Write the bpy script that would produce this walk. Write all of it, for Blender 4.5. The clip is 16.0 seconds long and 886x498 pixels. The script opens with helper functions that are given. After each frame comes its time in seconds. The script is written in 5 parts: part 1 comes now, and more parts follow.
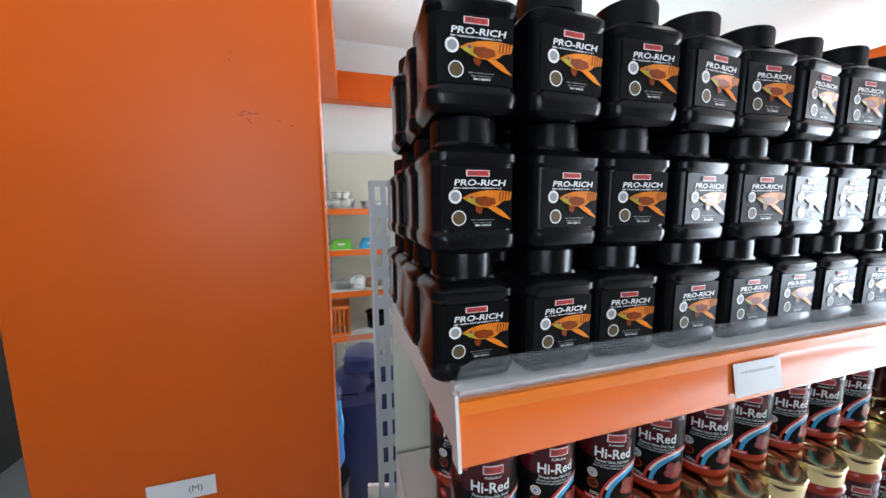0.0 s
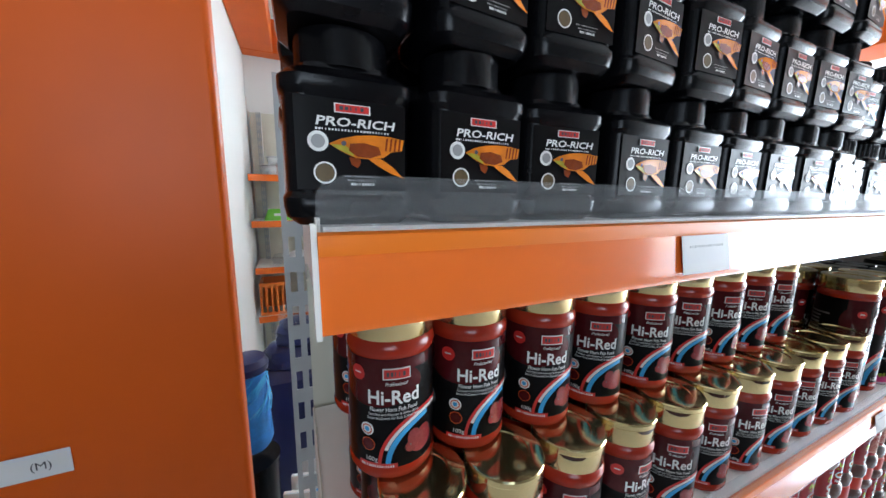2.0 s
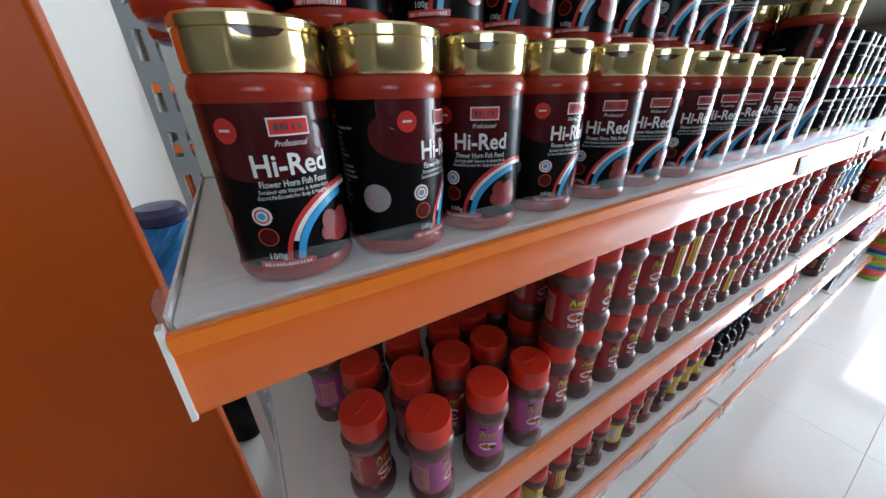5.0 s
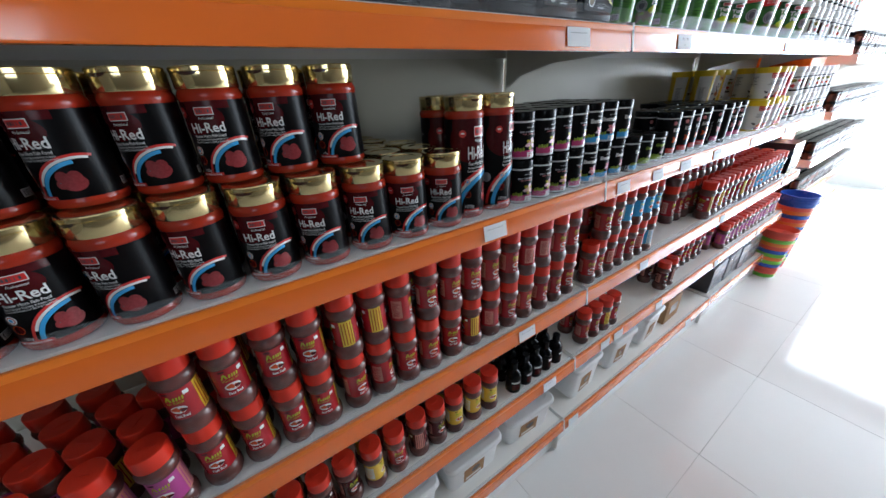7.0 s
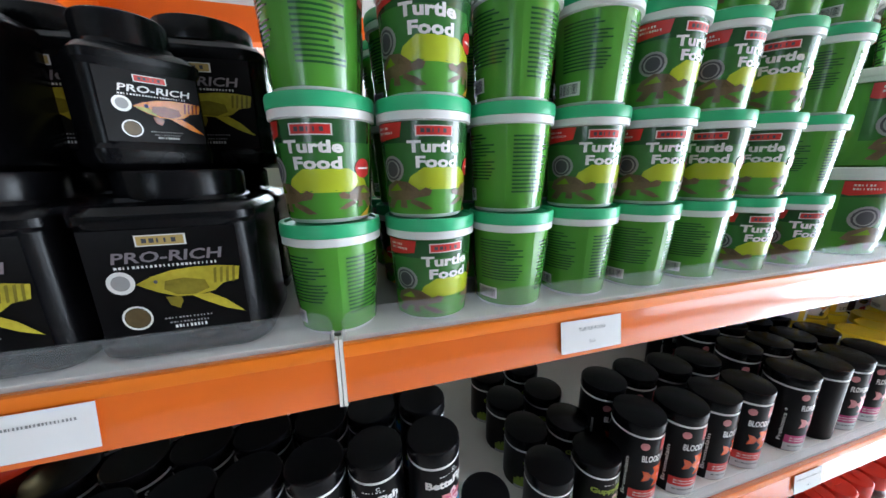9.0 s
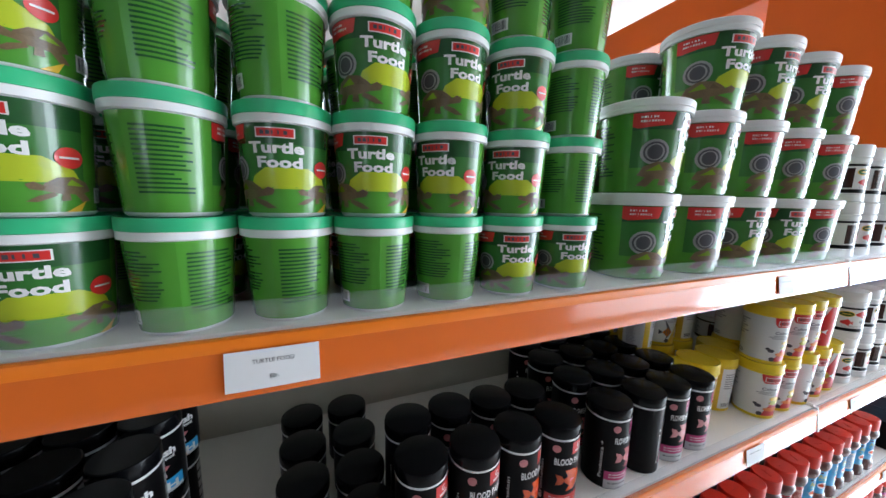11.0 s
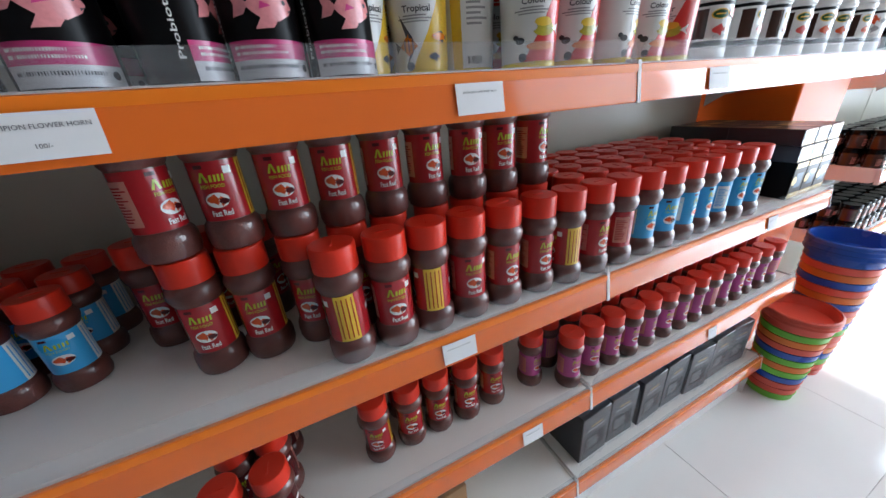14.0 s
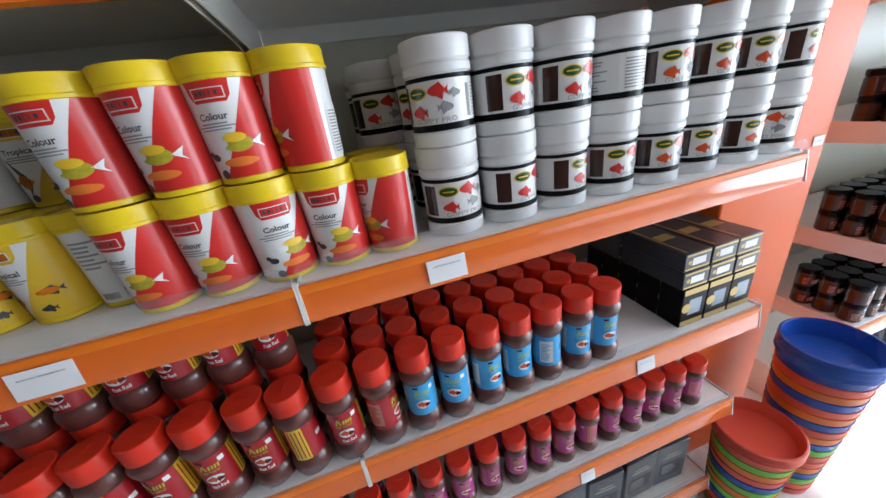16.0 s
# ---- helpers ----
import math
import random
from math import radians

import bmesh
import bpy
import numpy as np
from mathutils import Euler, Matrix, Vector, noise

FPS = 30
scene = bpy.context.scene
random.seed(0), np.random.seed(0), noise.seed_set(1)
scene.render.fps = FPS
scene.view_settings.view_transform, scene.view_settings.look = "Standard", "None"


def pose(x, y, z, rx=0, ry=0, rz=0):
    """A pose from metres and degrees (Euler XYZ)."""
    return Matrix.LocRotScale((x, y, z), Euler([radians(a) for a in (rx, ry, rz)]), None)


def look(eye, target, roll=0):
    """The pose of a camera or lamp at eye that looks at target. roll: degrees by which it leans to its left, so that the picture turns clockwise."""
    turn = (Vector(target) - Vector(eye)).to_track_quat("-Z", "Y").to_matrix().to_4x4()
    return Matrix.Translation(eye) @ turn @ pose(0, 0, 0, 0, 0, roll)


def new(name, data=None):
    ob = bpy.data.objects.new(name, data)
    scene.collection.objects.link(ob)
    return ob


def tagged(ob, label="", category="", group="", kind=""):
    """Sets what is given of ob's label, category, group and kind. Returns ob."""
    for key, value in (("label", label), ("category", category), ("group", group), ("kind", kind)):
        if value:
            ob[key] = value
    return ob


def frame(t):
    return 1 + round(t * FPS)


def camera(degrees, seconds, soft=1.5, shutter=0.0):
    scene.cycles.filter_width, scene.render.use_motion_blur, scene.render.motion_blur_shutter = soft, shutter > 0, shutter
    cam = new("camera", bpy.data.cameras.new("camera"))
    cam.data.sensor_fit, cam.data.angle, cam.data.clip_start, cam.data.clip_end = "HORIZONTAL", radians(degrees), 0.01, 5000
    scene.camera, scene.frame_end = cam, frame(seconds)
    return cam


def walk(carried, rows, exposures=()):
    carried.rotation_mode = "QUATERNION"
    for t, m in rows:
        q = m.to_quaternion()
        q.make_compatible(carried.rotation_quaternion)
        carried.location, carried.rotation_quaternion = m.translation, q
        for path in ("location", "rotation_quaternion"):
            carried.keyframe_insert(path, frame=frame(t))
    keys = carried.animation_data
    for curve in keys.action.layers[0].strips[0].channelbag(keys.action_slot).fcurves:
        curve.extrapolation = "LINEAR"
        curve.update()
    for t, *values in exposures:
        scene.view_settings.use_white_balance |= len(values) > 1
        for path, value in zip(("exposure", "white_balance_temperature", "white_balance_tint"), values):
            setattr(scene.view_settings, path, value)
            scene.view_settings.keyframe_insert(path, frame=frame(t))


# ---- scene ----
cam = camera(107.1, 16.0)
PATH = [
    (0, (-1.265, -0.189, 1.463), (-0.708, 1.716, 1.218), -0.5),
    (0.5, (-1.224, -0.131, 1.451), (-0.655, 1.767, 1.184), -0.5),
    (1, (-1.199, -0.103, 1.447), (-0.488, 1.748, 1.187), 0.3),
    (1.5, (-1.199, -0.132, 1.428), (-0.431, 1.694, 1.159), 1.7),
    (2, (-1.207, -0.147, 1.353), (-0.396, 1.652, 1.031), 0.8),
    (2.5, (-1.208, -0.154, 1.294), (-0.325, 1.587, 0.857), 0.1),
    (3, (-1.167, -0.093, 1.214), (-0.301, 1.651, 0.76), 1.2),
    (3.5, (-1.158, -0.055, 1.171), (-0.307, 1.658, 0.589), 0.9),
    (4, (-1.161, -0.064, 1.147), (-0.332, 1.634, 0.492), 1.4),
    (4.5, (-1.165, -0.104, 1.116), (-0.313, 1.511, 0.301), -0.1),
    (5, (-1.151, -0.16, 1.123), (-0.227, 1.385, 0.252), -1.1),
    (5.2, (-1.138, -0.198, 1.141), (-0.166, 1.283, 0.212), 0.4),
    (7.3, (-0.591, -0.435, 1.26), (0.375, 1.092, 0.403), -3.8),
    (7.5, (-0.479, -0.442, 1.27), (0.435, 1.149, 0.476), -3.2),
    (8, (-0.239, -0.434, 1.309), (0.399, 1.33, 0.618), -2.3),
    (8.5, (-0.053, -0.305, 1.406), (0.489, 1.554, 0.907), -1.3),
    (9, (0.014, -0.221, 1.46), (0.555, 1.64, 0.966), -0.8),
    (9.2, (0.038, -0.208, 1.481), (0.628, 1.645, 1.011), 0.3),
    (11.3, (0.252, -0.28, 1.414), (1.025, 1.541, 1.125), 1.1),
    (11.5, (0.255, -0.294, 1.358), (0.998, 1.541, 1.075), 1.0),
    (12, (0.305, -0.323, 1.231), (1.029, 1.508, 0.877), 1.0),
    (12.5, (0.435, -0.303, 1.13), (1.26, 1.48, 0.757), -1.6),
    (13, (0.587, -0.277, 1.06), (1.445, 1.423, 0.448), -1.2),
    (13.5, (0.692, -0.294, 1.035), (1.465, 1.391, 0.285), -3.6),
    (14, (0.771, -0.311, 1.002), (1.508, 1.357, 0.18), -4.9),
    (14.5, (0.865, -0.352, 1.044), (1.615, 1.319, 0.241), -4.9),
    (15, (0.982, -0.393, 1.08), (1.635, 1.323, 0.286), -6.7),
    (15.5, (1.108, -0.407, 1.133), (1.675, 1.317, 0.292), -9.1),
    (16, (1.286, -0.348, 1.188), (1.718, 1.425, 0.369), -9.1),
]
walk(cam, [(t, look(eye, target, roll)) for t, eye, target, roll in PATH], [(t, ev, 5900, 10) for t, ev in ((0, 0.68), (1.0, 0.68), (2.5, 0.35), (5.0, 0.22), (7.3, -0.1), (8.0, -0.2), (8.5, 0.08), (9.0, 0.42), (11.3, 0.0), (12.0, 0.05), (12.5, 0.15), (13.5, -0.28), (14.5, -0.45), (16.0, -0.55))])

# ---- light ----
world = bpy.data.worlds.new("world")
scene.world = world
world.use_nodes = True
sky = world.node_tree.nodes.new("ShaderNodeTexSky")
sky.sky_type, sky.sun_disc = "NISHITA", False
sky.sun_elevation, sky.sun_rotation = radians(37), radians(113)
world.node_tree.links.new(sky.outputs[0], world.node_tree.nodes["Background"].inputs[0])
world.node_tree.nodes["Background"].inputs[1].default_value = 0.12

sun = new("sun", bpy.data.lights.new("sun", "SUN"))
sun.data.energy, sun.data.angle, sun.data.color = 5.0, radians(0.6), (1.0, 0.95, 0.88)
sun.matrix_world = look((8.6, -3.4, 5.0), (2.6, -0.8, 0))


def daylight(name, eye, target, w, h, power, spread=180):
    """The sky's light in a window or shopfront opening; also an added column fill."""
    lamp = new(name, bpy.data.lights.new(name, "AREA"))
    lamp.data.shape, lamp.data.size, lamp.data.size_y, lamp.data.energy = "RECTANGLE", w, h, power
    lamp.data.color, lamp.data.spread = (0.86, 0.94, 1.0), radians(spread)
    lamp.matrix_world = look(eye, target)


daylight("shopfront_daylight", (5.1, -1.3, 1.30), (0, -1.3, 1.2), 2.2, 2.3, 185)
daylight("front_glass_daylight", (3.95, -2.52, 1.4), (3.6, 0, 1.2), 1.8, 2.1, 30)
# Added fill aimed upward to brighten the orange column's top; no known source.
daylight("west_column_fill", (-2.0, -2.52, 1.8), (-1.6, 0.4, 2.75), 1.3, 1.1, 8.5, 80)
daylight("back_window_daylight", (3.6, 2.52, 1.7), (3.0, 0, 1.6), 2.0, 1.2, 30)
daylight("storeroom_daylight", (0.2, 2.52, 2.05), (-0.6, 0.6, 1.0), 1.4, 0.7, 12)


# ---- materials ----
def material(name, colour, rough=0.4, metal=0.0, scale=40.0, vary=0.12, bump=0.0, coat=0.0, trans=0.0, spread=0.06, stain=0.0, ior=1.45, spec=0.5):
    m = bpy.data.materials.new(name)
    m.use_nodes = True
    n, link = m.node_tree.nodes, m.node_tree.links.new
    b = n["Principled BSDF"]
    co = n.new("ShaderNodeTexCoord")
    fine, broad = n.new("ShaderNodeTexNoise"), n.new("ShaderNodeTexNoise")
    fine.inputs["Scale"].default_value, fine.inputs["Detail"].default_value = scale * 6, 5
    broad.inputs["Scale"].default_value, broad.inputs["Detail"].default_value = scale * 0.35, 3
    link(co.outputs["Object"], fine.inputs[0]), link(co.outputs["Object"], broad.inputs[0])
    info = n.new("ShaderNodeObjectInfo")
    tint = n.new("ShaderNodeMapRange")
    tint.inputs[3].default_value, tint.inputs[4].default_value = 1 - spread, 1 + spread
    link(info.outputs["Random"], tint.inputs[0])
    mix = n.new("ShaderNodeMath")
    mix.operation = "MULTIPLY_ADD"
    link(broad.outputs[0], mix.inputs[0])
    mix.inputs[1].default_value, mix.inputs[2].default_value = vary * 1.6, 1 - vary * 0.8
    grain = n.new("ShaderNodeMath")
    grain.operation = "MULTIPLY_ADD"
    link(fine.outputs[0], grain.inputs[0])
    grain.inputs[1].default_value, grain.inputs[2].default_value = vary * 0.7, 1 - vary * 0.35
    both = n.new("ShaderNodeMath")
    both.operation = "MULTIPLY"
    link(mix.outputs[0], both.inputs[0]), link(grain.outputs[0], both.inputs[1])
    third = n.new("ShaderNodeMath")
    third.operation = "MULTIPLY"
    link(both.outputs[0], third.inputs[0]), link(tint.outputs[0], third.inputs[1])
    scaled = n.new("ShaderNodeVectorMath")
    scaled.operation = "SCALE"
    scaled.inputs[0].default_value = colour[:3]
    link(third.outputs[0], scaled.inputs["Scale"])
    out = scaled.outputs[0]
    if stain:
        ramp = n.new("ShaderNodeValToRGB")
        ramp.color_ramp.elements[0].position, ramp.color_ramp.elements[1].position = 0.56, 0.72
        worn = n.new("ShaderNodeTexNoise")
        worn.inputs["Scale"].default_value, worn.inputs["Detail"].default_value = scale * 0.15, 8
        link(co.outputs["Object"], worn.inputs[0]), link(worn.outputs[0], ramp.inputs[0])
        dirt = n.new("ShaderNodeMix")
        dirt.data_type = "RGBA"
        amount = n.new("ShaderNodeMath")
        amount.operation = "MULTIPLY"
        amount.inputs[1].default_value = stain
        link(ramp.outputs[0], amount.inputs[0]), link(amount.outputs[0], dirt.inputs[0])
        link(out, dirt.inputs[6])
        dirt.inputs[7].default_value = (*[c * 0.45 for c in colour[:3]], 1)
        out = dirt.outputs[2]
    link(out, b.inputs["Base Color"])
    rr = n.new("ShaderNodeMapRange")
    rr.inputs[3].default_value, rr.inputs[4].default_value = max(0.02, rough * 0.8), min(1, rough * 1.2)
    link(broad.outputs[0], rr.inputs[0]), link(rr.outputs[0], b.inputs["Roughness"])
    b.inputs["Metallic"].default_value = metal
    b.inputs["Specular IOR Level"].default_value = spec
    b.inputs["Coat Weight"].default_value = coat
    b.inputs["Coat Roughness"].default_value = 0.08
    b.inputs["Transmission Weight"].default_value = trans
    b.inputs["IOR"].default_value = ior
    if bump:
        bp = n.new("ShaderNodeBump")
        bp.inputs["Strength"].default_value, bp.inputs["Distance"].default_value = bump, 0.001
        link(fine.outputs[0], bp.inputs["Height"]), link(bp.outputs[0], b.inputs["Normal"])
    return m


def clear_plastic(name, colour, clear=0.8, rough=0.12):
    m = bpy.data.materials.new(name)
    m.use_nodes = True
    n, link = m.node_tree.nodes, m.node_tree.links.new
    b = n["Principled BSDF"]
    b.inputs["Base Color"].default_value = (*colour, 1)
    b.inputs["Roughness"].default_value = rough
    see = n.new("ShaderNodeBsdfTransparent")
    see.inputs[0].default_value = (*[0.6 + 0.4 * c for c in colour], 1)
    mix = n.new("ShaderNodeMixShader")
    noise_tex = n.new("ShaderNodeTexNoise")
    noise_tex.inputs["Scale"].default_value = 14
    span = n.new("ShaderNodeMapRange")
    span.inputs[3].default_value, span.inputs[4].default_value = clear - 0.08, clear + 0.08
    link(noise_tex.outputs[0], span.inputs[0]), link(span.outputs[0], mix.inputs[0])
    link(b.outputs[0], mix.inputs[1]), link(see.outputs[0], mix.inputs[2])
    link(mix.outputs[0], n["Material Output"].inputs[0])
    return m


STEEL = material("white_powder_coat", (0.84, 0.82, 0.77), 0.38, scale=6, vary=0.06, stain=0.25, bump=0.05)
GREY_STEEL = material("grey_powder_coat", (0.42, 0.43, 0.43), 0.42, scale=8, vary=0.08, stain=0.3, bump=0.05)
PANEL = material("beige_back_panel", (0.62, 0.60, 0.50), 0.3, scale=2, vary=0.07, stain=0.15)
STRIP = material("orange_price_strip", (0.82, 0.165, 0.018), 0.16, scale=3, vary=0.08, coat=0.7, stain=0.1)
STRIP_EDGE = material("deep_orange_strip_bead", (0.85, 0.20, 0.01), 0.35, scale=3, vary=0.06)
LIP = clear_plastic("clear_acrylic_lip", (0.86, 0.88, 0.90), 0.94, 0.06)
ORANGE = material("orange_laminate", (0.70, 0.110, 0.0015), 0.42, scale=1.2, vary=0.2, stain=0.25, spread=0.0, spec=0.3)
WALL = material("white_wall_paint", (0.80, 0.80, 0.78), 0.75, scale=2, vary=0.04, stain=0.06, bump=0.15)
# Made-up dark wall colour, so less light bounces onto the shelf fronts.
DIMMED_WALL = material("bounce_cut_taupe", (0.20, 0.185, 0.165), 0.75, scale=2, vary=0.05, stain=0.06, bump=0.15)
CEIL = material("white_ceiling_paint", (0.82, 0.82, 0.80), 0.8, scale=3, vary=0.04, bump=0.2)
TILE = material("polished_ivory_tile", (0.78, 0.78, 0.76), 0.08, scale=1.5, vary=0.06, coat=0.3, stain=0.1, spread=0.02)
GROUT = material("grey_grout", (0.50, 0.49, 0.47), 0.85, vary=0.2)
PAPER = material("white_paper", (0.80, 0.80, 0.80), 0.6, scale=20, vary=0.04)
INK = material("dark_ink", (0.06, 0.06, 0.07), 0.5)
GLASS = clear_plastic("window_glass", (0.95, 0.97, 0.97), 0.92, 0.02)
BRIGHT = bpy.data.materials.new("bright_outdoors")
BRIGHT.use_nodes = True
BRIGHT.node_tree.nodes["Principled BSDF"].inputs["Base Color"].default_value = (0.9, 0.95, 0.92, 1)
BRIGHT.node_tree.nodes["Principled BSDF"].inputs["Emission Color"].default_value = (0.88, 0.97, 0.93, 1)
BRIGHT.node_tree.nodes["Principled BSDF"].inputs["Emission Strength"].default_value = 3.2

BLACK = material("black_plastic", (0.004, 0.004, 0.005), 0.24, scale=20, vary=0.25, bump=0.05, spec=0.2)
BLACK_LABEL = material("black_glossy_label", (0.004, 0.0036, 0.004), 0.30, scale=8, vary=0.2, coat=0.0, spec=0.14)
MAROON = material("dark_maroon_print", (0.075, 0.006, 0.008), 0.18, scale=25, vary=0.8, coat=0.2, spec=0.3)
RED_LABEL = material("deep_red_print", (0.36, 0.010, 0.016), 0.25, scale=20, vary=0.12, coat=0.4)
RED = material("red_print", (0.60, 0.026, 0.020), 0.3, scale=20, vary=0.1, coat=0.3)
RED_LID = material("red_plastic_lid", (0.66, 0.030, 0.010), 0.33, scale=25, vary=0.12, bump=0.06)
RED_BODY = material("red_plastic_jar", (0.34, 0.024, 0.008), 0.2, scale=15, vary=0.12)
PELLET = material("red_brown_pellets", (0.105, 0.026, 0.019), 0.42, scale=110, vary=1.0, bump=0.9, coat=0.9)
GOLD = material("gold_foil_lid", (0.74, 0.61, 0.31), 0.13, 0.95, scale=15, vary=0.2)
GOLD_PAPER = material("gold_card", (0.50, 0.36, 0.12), 0.35, 0.4, scale=15, vary=0.15)
WHITE = material("white_plastic", (0.76, 0.76, 0.75), 0.35, scale=12, vary=0.05)
WHITE_PRINT = material("white_print", (0.78, 0.78, 0.76), 0.3, coat=0.3, vary=0.05)
GREY_PRINT = material("grey_print", (0.30, 0.30, 0.30), 0.35, vary=0.15)
YELLOW = material("yellow_plastic", (0.80, 0.58, 0.012), 0.32, scale=15, vary=0.06)
YELLOW_PRINT = material("yellow_print", (0.76, 0.50, 0.03), 0.3, coat=0.3, vary=0.1)
AMBER = material("orange_fish_print", (0.70, 0.20, 0.010), 0.2, scale=42, vary=0.9, coat=0.5)
AMBER_DARK = material("dark_amber_fish_print", (0.22, 0.04, 0.006), 0.2, scale=48, vary=0.9, coat=0.5)
FISH_RED = material("orange_red_fish_print", (0.70, 0.09, 0.02), 0.25, scale=36, vary=0.7, coat=0.3)
FISH_ROSE = material("rose_fish_print", (0.25, 0.032, 0.036), 0.22, scale=70, vary=1.0, coat=0.3)
FISH_PINK = material("pink_fish_print", (0.66, 0.24, 0.25), 0.25, scale=36, vary=0.7, coat=0.3)
FISH_GOLD = material("yellow_green_fish_print", (0.42, 0.36, 0.03), 0.25, scale=42, vary=0.9, coat=0.3)
DARK_OLIVE = material("dark_olive_fish_print", (0.20, 0.17, 0.018), 0.25, scale=48, vary=0.9, coat=0.3)
MAGENTA = material("magenta_print", (0.48, 0.03, 0.16), 0.3, coat=0.3)
PINK_LABEL = material("pink_purple_print", (0.42, 0.05, 0.24), 0.3, scale=20, vary=0.2, coat=0.3)
CYAN = material("sky_blue_print", (0.05, 0.36, 0.70), 0.28, scale=15, vary=0.1, coat=0.3)
BLUE = material("blue_plastic", (0.02, 0.09, 0.45), 0.28, scale=10, vary=0.1)
NAVY = material("navy_bag", (0.018, 0.022, 0.10), 0.3, scale=20, vary=0.4, bump=0.5)
GREEN = material("leaf_green_print", (0.085, 0.30, 0.030), 0.24, scale=12, vary=0.12, coat=0.4)
GREEN_DARK = material("dark_green_print", (0.018, 0.085, 0.022), 0.25, scale=25, vary=0.4, coat=0.4)
GREEN_MID = material("mid_green_print", (0.040, 0.170, 0.030), 0.25, scale=18, vary=0.25, coat=0.4)
YELLOW_GREEN = material("yellow_green_print", (0.42, 0.50, 0.02), 0.25, scale=14, vary=0.15, coat=0.4)
SHELL = material("mottled_turtle_print", (0.14, 0.095, 0.045), 0.3, scale=130, vary=1.0)
GREEN_LID = material("mint_green_lid", (0.05, 0.46, 0.20), 0.33, scale=12, vary=0.06)
LIME = material("lime_plastic", (0.18, 0.55, 0.05), 0.3, vary=0.08)
OLIVE = material("turtle_print", (0.11, 0.075, 0.03), 0.3, scale=60, vary=0.9)
ORANGE_TUB = material("orange_tub_plastic", (0.75, 0.20, 0.03), 0.32, vary=0.08)
CORAL_TUB = material("coral_tub_plastic", (0.70, 0.10, 0.06), 0.3, vary=0.08)
CARD = material("brown_cardboard", (0.36, 0.20, 0.09), 0.7, scale=20, vary=0.15)
BOX_DARK = material("dark_grey_carton", (0.035, 0.036, 0.042), 0.3, scale=18, vary=0.4, coat=0.3)
FILM = clear_plastic("crinkled_clear_film", (0.80, 0.83, 0.86), 0.91, 0.1)
BROWN_JAR = material("dark_brown_jar", (0.05, 0.018, 0.012), 0.2, scale=25, vary=0.3, coat=0.5)
STEEL_POT = material("brushed_steel", (0.55, 0.55, 0.55), 0.25, 0.9)


# ---- mesh kit ----
class Shape:
    """Gathers faces of several materials into one mesh."""

    def __init__(self):
        self.v, self.f, self.m, self.mats = [], [], [], []

    def put(self, verts, faces, mat):
        if mat not in self.mats:
            self.mats.append(mat)
        k, base = self.mats.index(mat), len(self.v)
        self.v += [tuple(p) for p in verts]
        self.f += [tuple(base + i for i in face) for face in faces]
        self.m += [k] * len(faces)
        return self

    def box(self, x0, x1, y0, y1, z0, z1, mat, b=0.0):
        """A box, with its edges cut at 45 degrees where b > 0."""
        if b <= 0:
            p = [(x, y, z) for z in (z0, z1) for y in (y0, y1) for x in (x0, x1)]
            return self.put(p, [(0, 2, 3, 1), (4, 5, 7, 6), (0, 1, 5, 4), (2, 6, 7, 3), (0, 4, 6, 2), (1, 3, 7, 5)], mat)
        rings = [(b, z0), (0, z0 + b), (0, z1 - b), (b, z1)]
        p = []
        for s, z in rings:
            c = b if s == 0 else b
            q = [(x0 + c + s, y0 + s), (x1 - c - s, y0 + s), (x1 - s, y0 + c + s), (x1 - s, y1 - c - s), (x1 - c - s, y1 - s), (x0 + c + s, y1 - s), (x0 + s, y1 - c - s), (x0 + s, y0 + c + s)]
            p += [(x, y, z) for x, y in q]
        faces = [tuple(range(7, -1, -1)), tuple(range(24, 32))]
        for r in range(3):
            faces += [(r * 8 + i, r * 8 + (i + 1) % 8, r * 8 + 8 + (i + 1) % 8, r * 8 + 8 + i) for i in range(8)]
        return self.put(p, faces, mat)

    def lathe(self, prof, mat, seg=28, cx=0.0, cy=0.0, close=True):
        """Turns a profile of (radius, height), from the bottom up, about the z axis."""
        p = [(cx + r * math.sin(6.28318530718 * i / seg), cy - r * math.cos(6.28318530718 * i / seg), z) for r, z in prof for i in range(seg)]
        faces = [(a * seg + i, a * seg + (i + 1) % seg, (a + 1) * seg + (i + 1) % seg, (a + 1) * seg + i) for a in range(len(prof) - 1) for i in range(seg)]
        if close:
            faces += [tuple(range(seg - 1, -1, -1)), tuple((len(prof) - 1) * seg + i for i in range(seg))]
        return self.put(p, faces, mat)

    def loft(self, rows, mat, n=4, cx=0.0, cy=0.0):
        """Joins rounded rectangles (half width, half depth, corner radius, height) from the bottom up."""
        p = []
        for hx, hy, r, z in rows:
            for sx, sy, a0 in ((1, -1, -90), (1, 1, 0), (-1, 1, 90), (-1, -1, 180)):
                for k in range(n + 1):
                    a = radians(a0 + 90 * k / n)
                    p.append((cx + sx * (hx - r) + r * math.cos(a), cy + sy * (hy - r) + r * math.sin(a), z))
        s = 4 * (n + 1)
        faces = [(a * s + i, a * s + (i + 1) % s, (a + 1) * s + (i + 1) % s, (a + 1) * s + i) for a in range(len(rows) - 1) for i in range(s)]
        faces += [tuple(range(s - 1, -1, -1)), tuple((len(rows) - 1) * s + i for i in range(s))]
        return self.put(p, faces, mat)

    def extrude(self, prof, x0, x1, mat):
        """Runs a closed (y, z) profile along x."""
        n = len(prof)
        p = [(x0, y, z) for y, z in prof] + [(x1, y, z) for y, z in prof]
